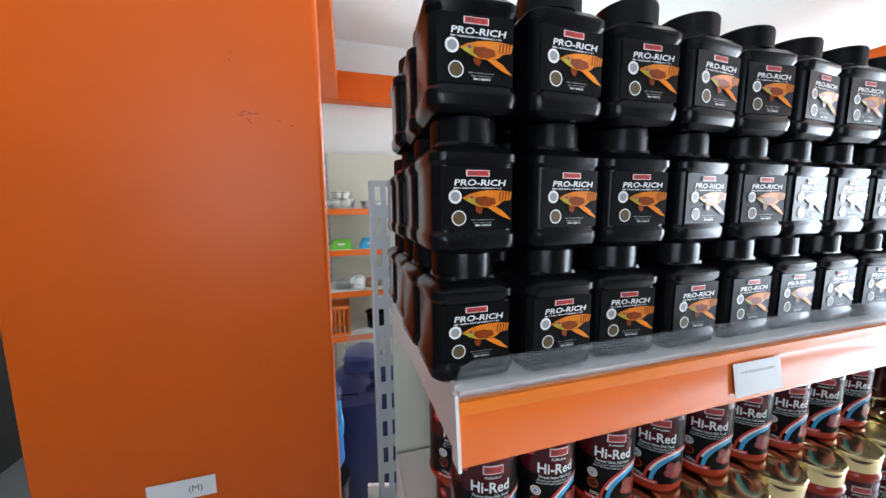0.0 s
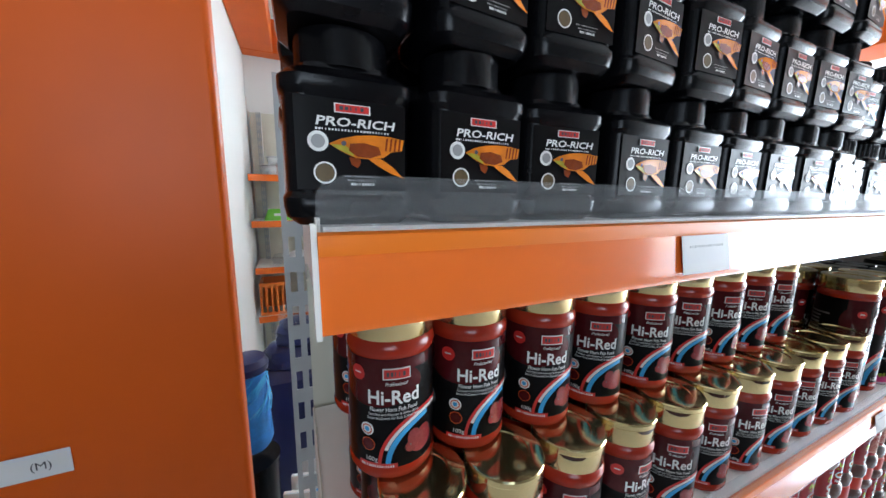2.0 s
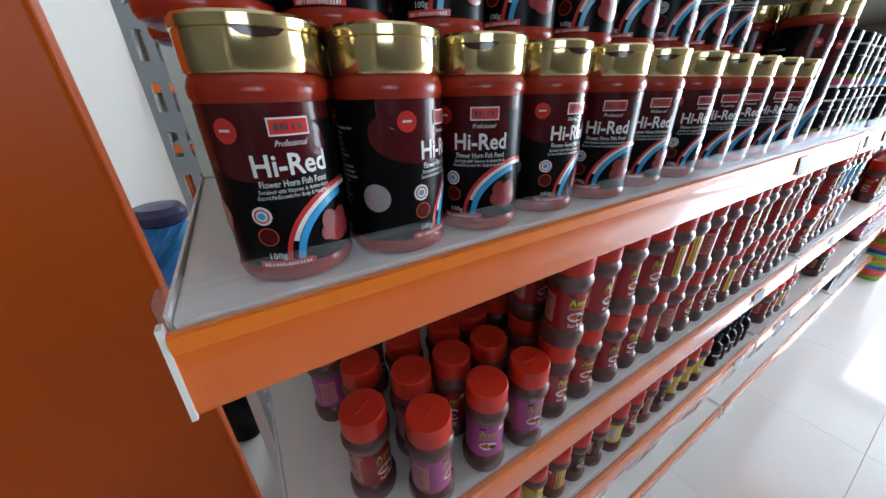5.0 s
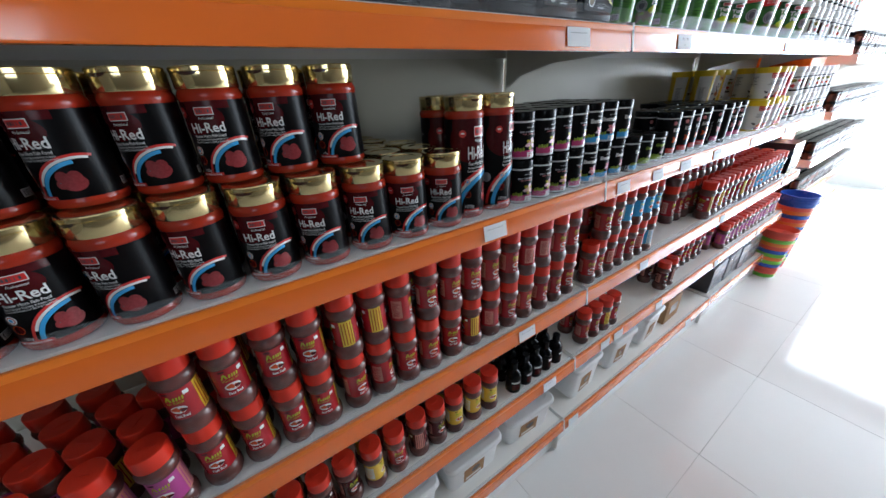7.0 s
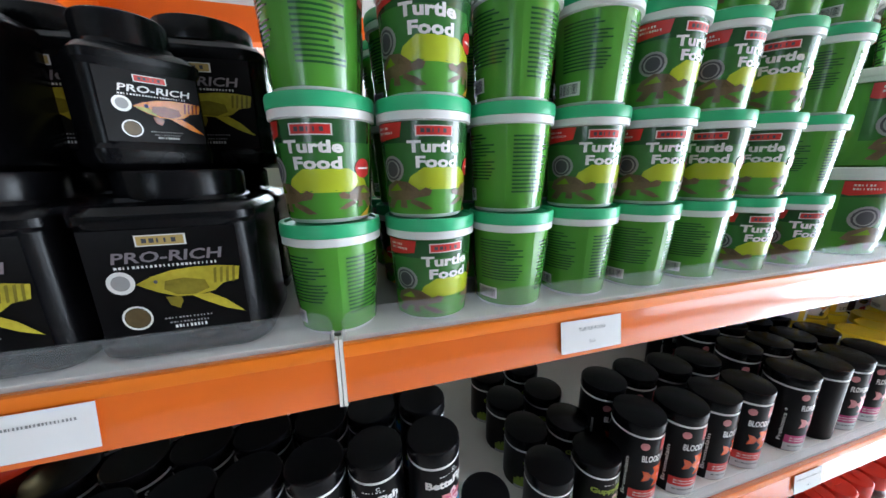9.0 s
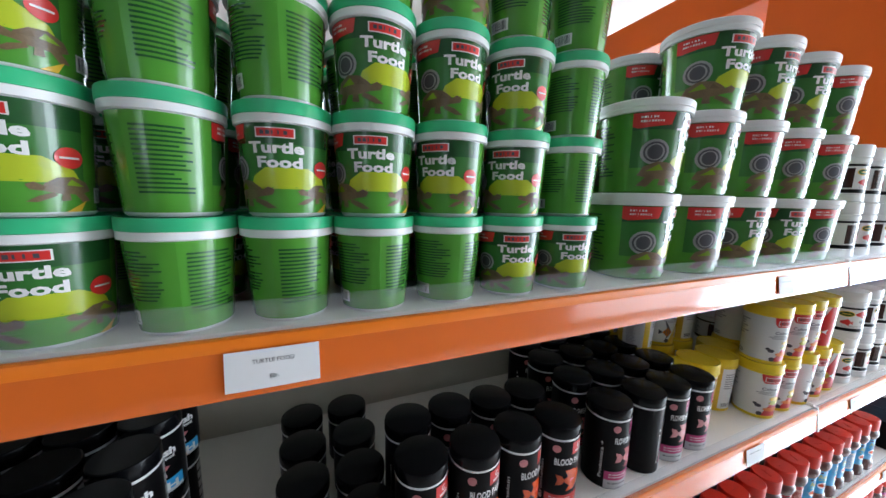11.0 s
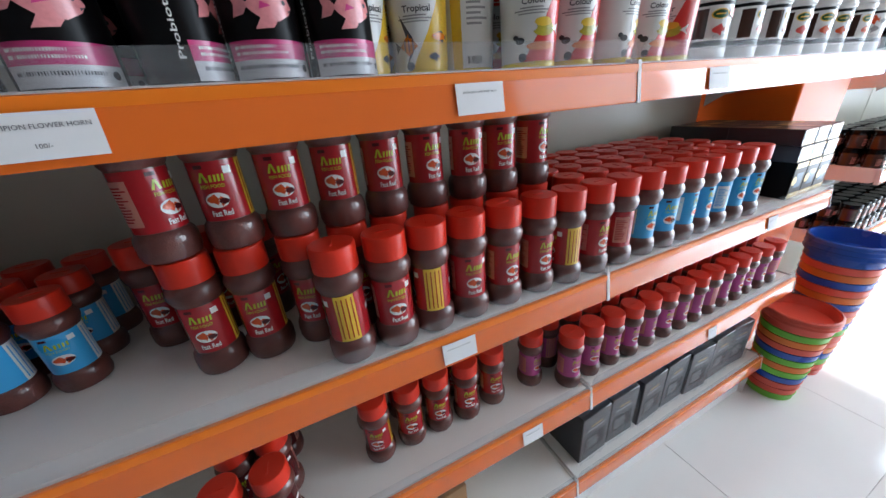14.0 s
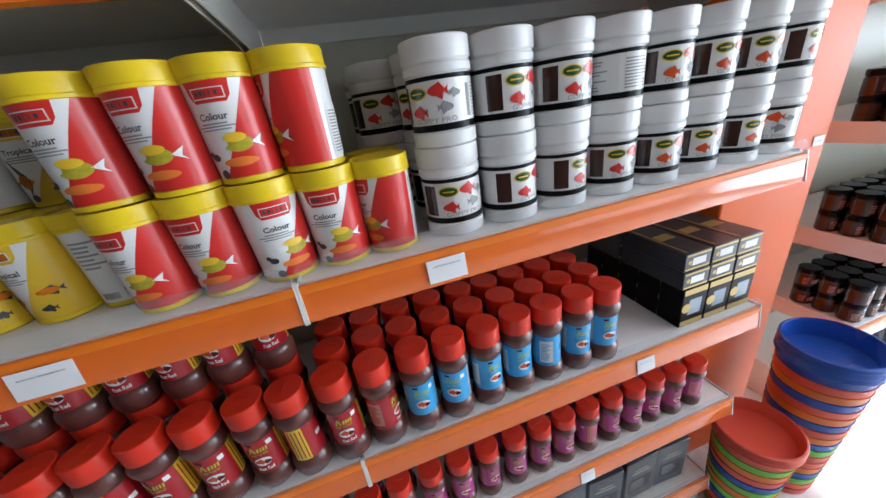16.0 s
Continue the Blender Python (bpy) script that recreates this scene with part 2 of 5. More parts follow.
        faces = [(i, n + i, n + (i + 1) % n, (i + 1) % n) for i in range(n)] + [tuple(range(n)), tuple(range(2 * n - 1, n - 1, -1))]
        return self.put(p, faces, mat)

    def art(self, items, surface):
        """Lays flat prints (triangles in u, v; material; layer) onto a surface."""
        for tris, mat, layer in items:
            todo, done = list(tris), []
            while todo:
                t = todo.pop()
                e = [abs(t[i][0] - t[(i + 1) % 3][0]) for i in range(3)]
                k = e.index(max(e))
                if e[k] > 0.0065:
                    a, b, c = t[k], t[(k + 1) % 3], t[(k + 2) % 3]
                    h = ((a[0] + b[0]) / 2, (a[1] + b[1]) / 2)
                    todo += [(a, h, c), (h, b, c)]
                else:
                    done.append(t)
            p, faces, seen = [], [], {}
            for t in done:
                area = (t[1][0] - t[0][0]) * (t[2][1] - t[0][1]) - (t[2][0] - t[0][0]) * (t[1][1] - t[0][1])
                face = []
                for q in t if area > 0 else t[::-1]:
                    key = (round(q[0], 6), round(q[1], 6))
                    if key not in seen:
                        seen[key] = len(p)
                        p.append(surface(q[0], q[1], layer))
                    face.append(seen[key])
                if len(set(face)) == 3:
                    faces.append(tuple(face))
            self.put(p, faces, mat)
        return self

    def mesh(self, name, sharp=32):
        me = bpy.data.meshes.new(name)
        me.from_pydata(self.v, [], self.f)
        for mat in self.mats:
            me.materials.append(mat)
        me.polygons.foreach_set("material_index", self.m)
        me.polygons.foreach_set("use_smooth", [True] * len(self.f))
        me.set_sharp_from_angle(angle=radians(sharp))
        me.update()
        return me

    def under(self, name, parent=None, label="", m=None):
        ob = new(name, self.mesh(name))
        ob.parent = parent
        if m is not None:
            ob.matrix_basis = m
        if label:
            tagged(ob, label)
        return ob


def thing(name, label, category, m=None, group="", kind=""):
    ob = tagged(new(name), label, category, group, kind)
    if m is not None:
        ob.matrix_basis = m
    return ob


def structure(name, shape, label, category):
    return tagged(shape.under(name), label, category, kind="structure")


# flat prints
def rect(u0, v0, u1, v1, mat, layer=1, skew=0.0):
    a, b, c, d = (u0, v0), (u1, v0), (u1 + skew, v1), (u0 + skew, v1)
    return ([(a, b, c), (a, c, d)], mat, layer)


def poly(points, mat, layer=1):
    from mathutils.geometry import tessellate_polygon
    t = tessellate_polygon([[Vector((u, v, 0)) for u, v in points]])
    return ([tuple(points[i] for i in f) for f in t], mat, layer)


def ell(cx, cy, rx, ry, mat, layer=1, n=18, turn=0.0):
    c, s = math.cos(radians(turn)), math.sin(radians(turn))
    ring = [(cx + rx * math.cos(6.2832 * i / n) * c - ry * math.sin(6.2832 * i / n) * s, cy + rx * math.cos(6.2832 * i / n) * s + ry * math.sin(6.2832 * i / n) * c) for i in range(n)]
    return ([((cx, cy), ring[i], ring[(i + 1) % n]) for i in range(n)], mat, layer)


def band(cx, cy, r0, r1, a0, a1, mat, layer=1, n=14):
    def at(r, a):
        return (cx + r * math.cos(radians(a)), cy + r * math.sin(radians(a)))
    out = []
    for i in range(n):
        p, q = a0 + (a1 - a0) * i / n, a0 + (a1 - a0) * (i + 1) / n
        out += [(at(r0, p), at(r1, p), at(r1, q)), (at(r0, p), at(r1, q), at(r0, q))]
    return (out, mat, layer)


GLYPHS = {}


def words(body, cx, cy, height, mat, layer=2, width=None, slant=0.0, turn=0.0, bold=0.0):
    """Lettering in the built-in font, centred on (cx, cy); height is that of a capital."""
    if (body, bold) not in GLYPHS:
        cu = bpy.data.curves.new("lettering", "FONT")
        cu.body, cu.resolution_u, cu.offset = body, 2, bold
        ob = bpy.data.objects.new("lettering", cu)
        me = bpy.data.meshes.new_from_object(ob)
        me.calc_loop_triangles()
        p = [(v.co.x, v.co.y) for v in me.vertices]
        GLYPHS[(body, bold)] = [tuple(p[i] for i in t.vertices) for t in me.loop_triangles]
        bpy.data.objects.remove(ob), bpy.data.meshes.remove(me), bpy.data.curves.remove(cu)
    tris = GLYPHS[(body, bold)]
    us = [q[0] for t in tris for q in t]
    u0, u1 = min(us), max(us)
    k = height / 0.70
    kx = width / (u1 - u0) if width else k
    c, s = math.cos(radians(turn)), math.sin(radians(turn))

    def place(q):
        u, v = (q[0] - (u0 + u1) / 2) * kx + slant * (q[1] - 0.35) * k, (q[1] - 0.35) * k
        return (cx + u * c - v * s, cy + u * s + v * c)
    return ([tuple(place(q) for q in t) for t in tris], mat, layer)


def lines(u0, u1, v0, v1, n, mat, layer=2, seed=1):
    """Rows of small unreadable print, as bars."""
    rnd = random.Random(seed)
    step = (v1 - v0) / n
    return [rect(u0, v0 + step * i, u0 + (u1 - u0) * rnd.uniform(0.6, 1), v0 + step * (i + 0.45), mat, layer) for i in range(n)]


def bars(u0, u1, v0, v1, n, mat, layer=3, seed=2):
    rnd = random.Random(seed)
    step = (u1 - u0) / n
    return [rect(u0 + step * i, v0, u0 + step * (i + rnd.uniform(0.25, 0.7)), v1, mat, layer) for i in range(n)]


def fish(cx, cy, w, h, mat, fin, layer=3, left=True):
    s = -1 if left else 1
    def p(a, b):
        return (cx + s * a * w, cy + b * h)
    body = [p(0.5, 0.02), p(0.42, 0.2), p(0.2, 0.36), p(-0.1, 0.4), p(-0.36, 0.3), p(-0.46, 0.1), p(-0.4, -0.14), p(-0.1, -0.3), p(0.2, -0.28), p(0.42, -0.12)]
    tail = [p(-0.4, 0.05), p(-0.66, 0.34), p(-0.6, 0.02), p(-0.66, -0.34)]
    low = [p(0.1, -0.24), p(-0.3, -0.56), p(-0.36, -0.2)]
    top = [p(0.2, 0.34), p(-0.2, 0.58), p(-0.36, 0.28)]
    return [poly(tail, fin, layer), poly(low, fin, layer), poly(top, fin, layer), poly(body, mat, layer + 1), ell(*p(0.34, 0.08), w * 0.035, w * 0.035, INK, layer + 2, 8)]


def round_face(radius):
    """Wraps a print round a jar; radius is a number or a function of the height."""
    def at(u, v, layer):
        r = (radius(v) if callable(radius) else radius)
        a = u / (radius(0) if callable(radius) else radius)
        r += 0.00025 + 0.00022 * layer
        return (r * math.sin(a), -r * math.cos(a), v)
    return at


def flat_face(y):
    def at(u, v, layer):
        return (u, y - 0.0002 - 0.00025 * layer, v)
    return at


# ---- the room ----
X0, X1, Y0, Y1, TOP = -3.2, 5.2, -2.6, 2.6, 2.75
structure("floor", Shape().box(X0 - 0.2, X1 + 0.2, Y0 - 0.2, Y1 + 0.2, -0.12, -0.012, GROUT), "polished ivory floor of large square tiles", "floor")
structure("ceiling", Shape().box(X0 - 0.2, X1 + 0.2, Y0 - 0.2, Y1 + 0.2, TOP, TOP + 0.1, CEIL), "plain white painted ceiling", "ceiling")
structure("wall_west", Shape().box(X0 - 0.15, X0, Y0, Y1, -0.01, TOP, DIMMED_WALL), "end wall darkened to taupe to cut bounced light", "wall")


def wall_with_opening(name, a0, a1, o0, o1, z0, z1, place, label):
    s = Shape()
    for p0, p1, q0, q1 in ((a0, o0, -0.01, TOP), (o1, a1, -0.01, TOP), (o0, o1, z1, TOP), (o0, o1, -0.01, z0)):
        if p1 - p0 > 0.01 and q1 - q0 > 0.01:
            x0, x1, y0, y1 = place(p0, p1)
            s.box(x0, x1, y0, y1, q0, q1, WALL)
    return structure(name, s, label, "wall")


wall_with_opening("wall_east", Y0, Y1, -2.4, -0.2, 0.0, 2.5, lambda p, q: (X1, X1 + 0.15, p, q), "white end wall with a wide shopfront opening")
# Unseen south wall, kept dark to hold down the frontal fill.
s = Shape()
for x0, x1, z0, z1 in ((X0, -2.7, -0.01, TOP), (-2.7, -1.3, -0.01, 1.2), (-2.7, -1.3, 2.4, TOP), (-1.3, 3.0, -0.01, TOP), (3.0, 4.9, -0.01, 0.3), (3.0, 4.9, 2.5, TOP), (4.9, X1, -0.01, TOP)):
    s.box(x0, x1, Y0 - 0.15, Y0, z0, z1, DIMMED_WALL)
structure("wall_south", s, "unseen wall darkened to taupe to cut bounced light, with two windows", "wall")
s = Shape()
for x0, x1, z0, z1 in ((X0, -0.5, -0.01, TOP), (-0.5, 0.9, -0.01, 1.7), (-0.5, 0.9, 2.4, TOP), (0.9, 2.6, -0.01, TOP), (2.6, 4.6, -0.01, 1.1), (2.6, 4.6, 2.3, TOP), (4.6, X1, -0.01, TOP)):
    s.box(x0, x1, Y1, Y1 + 0.15, z0, z1, WALL)
structure("wall_north", s, "white painted back wall with two windows", "wall")


def window(name, x0, x1, z0, z1, y):
    w = tagged(new(name), "white framed window with bright daylight outside", "window", kind="structure")
    f = Shape()
    for a, b, c, d in ((x0, x1, z0, z0 + 0.05), (x0, x1, z1 - 0.05, z1), (x0, x0 + 0.05, z0 + 0.05, z1 - 0.05), (x1 - 0.05, x1, z0 + 0.05, z1 - 0.05), ((x0 + x1) / 2 - 0.025, (x0 + x1) / 2 + 0.025, z0 + 0.05, z1 - 0.05)):
        f.box(a, b, y - 0.03, y + 0.03, c, d, WHITE, 0.004)
    f.under("window_frame", w)
    for a, b in ((x0 + 0.05, (x0 + x1) / 2 - 0.025), ((x0 + x1) / 2 + 0.025, x1 - 0.05)):
        g = Shape().box(a, b, y - 0.003, y + 0.003, z0 + 0.05, z1 - 0.05, GLASS).under("pane", w)
        g.visible_shadow = False


window("window_1", -0.5, 0.9, 1.7, 2.4, Y1 + 0.07)
window("window_2", 2.6, 4.6, 1.1, 2.3, Y1 + 0.07)
# Made-up unseen window, put in behind the column's fill lamp.
window("added_window", -2.7, -1.3, 1.2, 2.4, Y0 - 0.07)
window("window_3", 3.0, 4.9, 0.3, 2.5, Y0 - 0.07)
tagged(Shape().box(-2, 6, Y1 + 0.9, Y1 + 0.95, -0.5, 4, BRIGHT).under("backdrop"), "bright hazy outdoors beyond the window", "backdrop", kind="structure")
structure("ground", Shape().box(-40, 60, -60, 60, -0.3, -0.14, material("pale_concrete", (0.45, 0.44, 0.41), 0.8, scale=1, vary=0.2)), "pale concrete ground outside the shop", "ground")

# orange fascia beams and columns
structure("beam_west", Shape().box(-1.478, -1.288, 0.459, 2.477, 2.275, 2.485, ORANGE, 0.004), "orange laminated fascia beam under the ceiling", "beam")
structure("beam_north", Shape().box(-1.478, 1.0, 2.48, 2.597, 2.275, 2.485, ORANGE, 0.004), "orange laminated fascia band on the white wall", "beam")
structure("beam_east", Shape().box(2.02, 2.36, -2.597, 2.597, 2.28, 2.46, ORANGE, 0.004), "orange laminated fascia beam across the ceiling", "beam")
structure("wall_storeroom", Shape().box(-1.56, -1.48, 0.459, 2.597, -0.008, TOP - 0.003, WALL), "white painted partition wall", "wall")


def column(name, x0, x1, y0, y1, z1, label, edge=0.006):
    hx, hy = (x1 - x0) / 2, (y1 - y0) / 2
    ob = structure(name, Shape().loft([(hx, hy, edge, -0.008), (hx, hy, edge, z1)], ORANGE, 8, (x0 + x1) / 2, (y0 + y1) / 2), label, "column")
    return ob


column("column_west", -1.75, -1.299, 0.42, 0.456, TOP - 0.004, "orange laminated column with scratches and a paper label", 0.008)
column("column_east", 2.04, 2.33, 0.14, 0.60, 2.277, "orange laminated column with a small paper label")
SCUFF = material("dark_scuff", (0.16, 0.04, 0.01), 0.6)
sc = Shape()
rnd = random.Random(5)
for cx, cz, n in ((-1.411, 1.612, 9), (-1.44, 1.70, 2), (-1.36, 1.60, 2)):
    for i in range(n):
        u, v, a = cx + rnd.uniform(-0.012, 0.012), cz + rnd.uniform(-0.008, 0.008), rnd.uniform(-1, 0.2)
        du, dv = 0.006 * math.cos(a), 0.006 * math.sin(a)
        sc.put([(u, 0.4194, v), (u + du, 0.4194, v + dv), (u + du, 0.4194, v + dv + 0.0012), (u, 0.4194, v + 0.0012)], [(0, 1, 2, 3)], SCUFF)
tagged(sc.under("scratches"), "dark scratches on the orange column", "scratches", kind="structure")


def paper_label(x, y, z, w, h, label, turn=0.0, text=(), tilt=0.0, bend=0.0015):
    """A price label of paper, standing proud of what it is stuck to."""
    t = thing("price_label", label, "price label", pose(x, y, z, tilt, 0, turn), group="price labels on the shelves")
    s = Shape()
    n = 6
    p = [(w * i / n - w / 2, -bend * math.sin(3.14159 * i / n) - 0.0004 * e, v) for e in (1, 0) for v in (-h / 2, h / 2) for i in range(n + 1)]
    k = n + 1
    faces = [(i, i + 1, k + i + 1, k + i) for i in range(n)] + [(2 * k + i + 1, 2 * k + i, 3 * k + i, 3 * k + i + 1) for i in range(n)]
    s.put(p, faces, PAPER)
    s.under("paper", t)
    a = Shape()
    items = []
    for body, cx, cy, hh in text:
        items.append(words(body, cx, cy, hh, INK, 1)) if body else items.extend(bars(cx - w * 0.36, cx + w * 0.36, cy - hh * 0.4, cy + hh * 0.4, 24, GREY_PRINT, 1, int(x * 100) % 50))
    a.art(items, lambda u, v, layer: (u, -bend * math.sin(3.14159 * (u / w + 0.5)) - 0.0007, v))
    a.under("print", t)
    return t


paper_label(-1.553, 0.4185, 0.992, 0.1, 0.036, "white paper label stuck on the orange column", text=[("(M)", 0.02, 0.0, 0.011)], bend=0.0004)
paper_label(2.30, 0.1385, 0.985, 0.035, 0.022, "small white paper label on the orange column", text=[("", 0, 0, 0.004)], bend=0.0004)

# ---- shelving ----
LEVEL = (1.338, 1.028, 0.725, 0.468, 0.174)
DEPTH = 0.345


def upright(parent, x0, x1, y, top, name="upright"):
    """A slotted steel post: a face with two columns of slots and two flanges."""
    s = Shape()
    w = x1 - x0
    cols = [0, 0.18, 0.40, 0.62, 0.78, 1.0]
    pitch, z = 0.052, 0.0
    while z < top - 0.001:
        z1 = min(z + pitch, top)
        a, b = z + 0.014, z + 0.044
        s.box(x0, x1, y, y + 0.002, z, min(a, z1), GREY_STEEL)
        if a < z1:
            for k in (0, 2, 4):
                s.box(x0 + w * cols[k], x0 + w * cols[k + 1], y, y + 0.002, a, min(b, z1), GREY_STEEL)
        if b < z1:
            s.box(x0, x1, y, y + 0.002, b, z1, GREY_STEEL)
        z = z1
    s.box(x0, x0 + 0.002, y + 0.002, y + 0.055, 0, top, GREY_STEEL)
    s.box(x1 - 0.002, x1, y + 0.002, y + 0.055, 0, top, GREY_STEEL)
    return s.under(name, parent, "grey slotted steel upright")


def shelving(x0, x1, label, levels, top=1.51, ends=(True, True), y=0.0, foot=True):
    unit = thing("shelving_unit", label, "shelving unit", pose(0, 0, 0), group="run of shop shelving")
    w = x1 - x0
    Shape().box(x0 + 0.003, x1 - 0.003, y + DEPTH + 0.012, y + DEPTH + 0.020, 0.10, top - 0.03, PANEL).under("back_panel", unit)
    if ends[0]:
        upright(unit, x0 - 0.026, x0 + 0.014, y + DEPTH + 0.021, top)
    if ends[1]:
        upright(unit, x1 - 0.003, x1 + 0.029, y + DEPTH + 0.021, top)
    for i, z in enumerate(levels):
        s = Shape()
        s.extrude([(y + 0.0100, z), (y + 0.0100, z - 0.040), (y + 0.0125, z - 0.040), (y + 0.0125, z - 0.0035), (y + DEPTH, z - 0.0035), (y + DEPTH, z - 0.03), (y + DEPTH + 0.003, z - 0.03), (y + DEPTH + 0.003, z)], x0 + 0.004, x1 - 0.004, STEEL)
        shelf = s.under("shelf", unit, "white steel shelf")
        for e in (x0 + 0.001, x1 - 0.003):
            br = Shape()
            prof = [(y + 0.012, z - 0.042), (y + 0.02, z - 0.046), (y + DEPTH * 0.55, z - 0.052), (y + DEPTH * 0.86, z - 0.075), (y + DEPTH, z - 0.105), (y + DEPTH, z + 0.004), (y + 0.012, z + 0.004)]
            if i < len(levels) - 1 or not foot:
                br.extrude(prof, e, e + 0.002, STEEL)
            else:
                br.box(e, e + 0.002, y + 0.016, y + DEPTH, 0.0, z + 0.003, STEEL)
            br.under("bracket", shelf)
        st = Shape()
        a, b = x0 + 0.001, x1 - 0.001
        st.extrude([(y + 0.0095, z - 0.004), (y + 0.0035, z - 0.0040), (y + 0.0025, z - 0.009), (y - 0.0025, z - 0.044), (y - 0.0020, z - 0.047), (y + 0.0095, z - 0.047)][::-1], a, b, STRIP)
        st.under("price_strip", shelf, "glossy orange plastic price strip")
        Shape().extrude([(y + 0.0065, z - 0.0018), (y + 0.0018, z - 0.0030), (y + 0.0010, z - 0.007), (y + 0.0016, z - 0.0122), (y + 0.0040, z - 0.0122), (y + 0.0048, z - 0.0043)][::-1], a, b, STRIP_EDGE).under("strip_bead", shelf, "deep orange bead along the strip")
        for e in (a - 0.0027, b + 0.0002):
            Shape().extrude([(y + 0.003, z + 0.002), (y - 0.0045, z - 0.048), (y + 0.009, z - 0.048), (y + 0.009, z + 0.002)][::-1], e, e + 0.0025, STEEL).under("end_cap", shelf)
        lp = Shape()
        c = 0.012
        pts = [(a, z - 0.0015), (b, z - 0.0015), (b, z + 0.014), (b - 0.003, z + 0.020), (b - c, z + 0.0235), (a + c, z + 0.0235), (a + 0.003, z + 0.020), (a, z + 0.014)]
        n = len(pts)
        lp.put([(u, y + 0.0025 + (v - z) * 0.12, v) for u, v in pts] + [(u, y + 0.004 + (v - z) * 0.12, v) for u, v in pts], [tuple(range(n)), tuple(range(2 * n - 1, n - 1, -1))] + [(i, n + i, n + (i + 1) % n, (i + 1) % n) for i in range(n)], LIP)
        lp.under("clear_lip", shelf, "clear acrylic lip")
    if foot:
        Shape().box(x0 + 0.004, x1 - 0.004, y + 0.03, y + 0.034, 0.0, levels[-1] - 0.05, STEEL).under("kick_plate", unit)
    return unit


shelving(-1.20, -0.002, "white steel shelving bay full of black and red jars", LEVEL, ends=(True, False))
shelving(0.002, 1.198, "white steel shelving bay with green tubs on its top shelf", LEVEL, ends=(False, False))
shelving(1.202, 2.000, "white steel shelving bay with orange price strips beside an orange column", LEVEL, ends=(False, False))
NEXT = (0.98, 0.675, 0.42, 0.14)
shelving(2.56, 3.56, "white steel shelving bay filled with dark jars beyond the column", (1.30,) + NEXT, ends=(False, False), y=0.05)
shelving(3.564, 4.30, "white steel shelving bay ending in a slotted post", (1.30,) + NEXT, ends=(False, True), y=0.05)


# ---- stock: one builder for each kind of container ----
KINDS = {}
NAMES = {"square black jars": "square_jar", "red jars with gold lids": "gold_lid_jar", "pellet jars with red lids": "pellet_jar", "white screw-top jars": "white_jar"}


def kind_of(name, label, category, group, parts):
    """A container built once, far under the floor of the list of copies; each copy is a thing of its own."""
    KINDS[name] = (label, category, group, [(pn, sh.mesh(pn), pl) for pn, sh, pl in parts])


def stand(kind, x, y, z, turn=0.0, lean=0.0, name=None, label=None):
    lab, category, group, parts = KINDS[kind]
    t = thing(name or NAMES.get(group, category.replace(" ", "_")), label or lab, category, pose(x, y, z, lean, 0, turn), group)
    for pn, me, pl in parts:
        o = new(pn, me)
        o.parent = t
        if pl:
            o["label"] = pl
    return t


def ribbed(s, r, z0, z1, mat, n=36, depth=0.0006):
    """A ribbed screw lid."""
    seg = n * 2
    p = []
    for z, k in ((z0, 0.985), (z0 + 0.001, 1), (z1 - 0.0025, 1), (z1 - 0.0008, 0.975), (z1, 0.93)):
        for i in range(seg):
            a = 6.28318530718 * i / seg
            q = r * k - (depth if i % 2 and 0.99 < k else 0)
            p.append((q * math.sin(a), -q * math.cos(a), z))
    faces = [(a * seg + i, a * seg + (i + 1) % seg, (a + 1) * seg + (i + 1) % seg, (a + 1) * seg + i) for a in range(4) for i in range(seg)]
    faces += [tuple(range(seg - 1, -1, -1)), tuple(4 * seg + i for i in range(seg))]
    return s.put(p, faces, mat)


def plate(u, v, w, h, mat=RED, ink=WHITE_PRINT, layer=3):
    """A maker's mark: a plain coloured plate with a bar."""
    return [rect(u - w / 2, v - h / 2, u + w / 2, v + h / 2, ink, layer), rect(u - w * 0.46, v - h * 0.40, u + w * 0.46, v + h * 0.40, mat, layer + 1)] + bars(u - w * 0.36, u + w * 0.36, v - h * 0.2, v + h * 0.2, 5, INK, layer + 2)


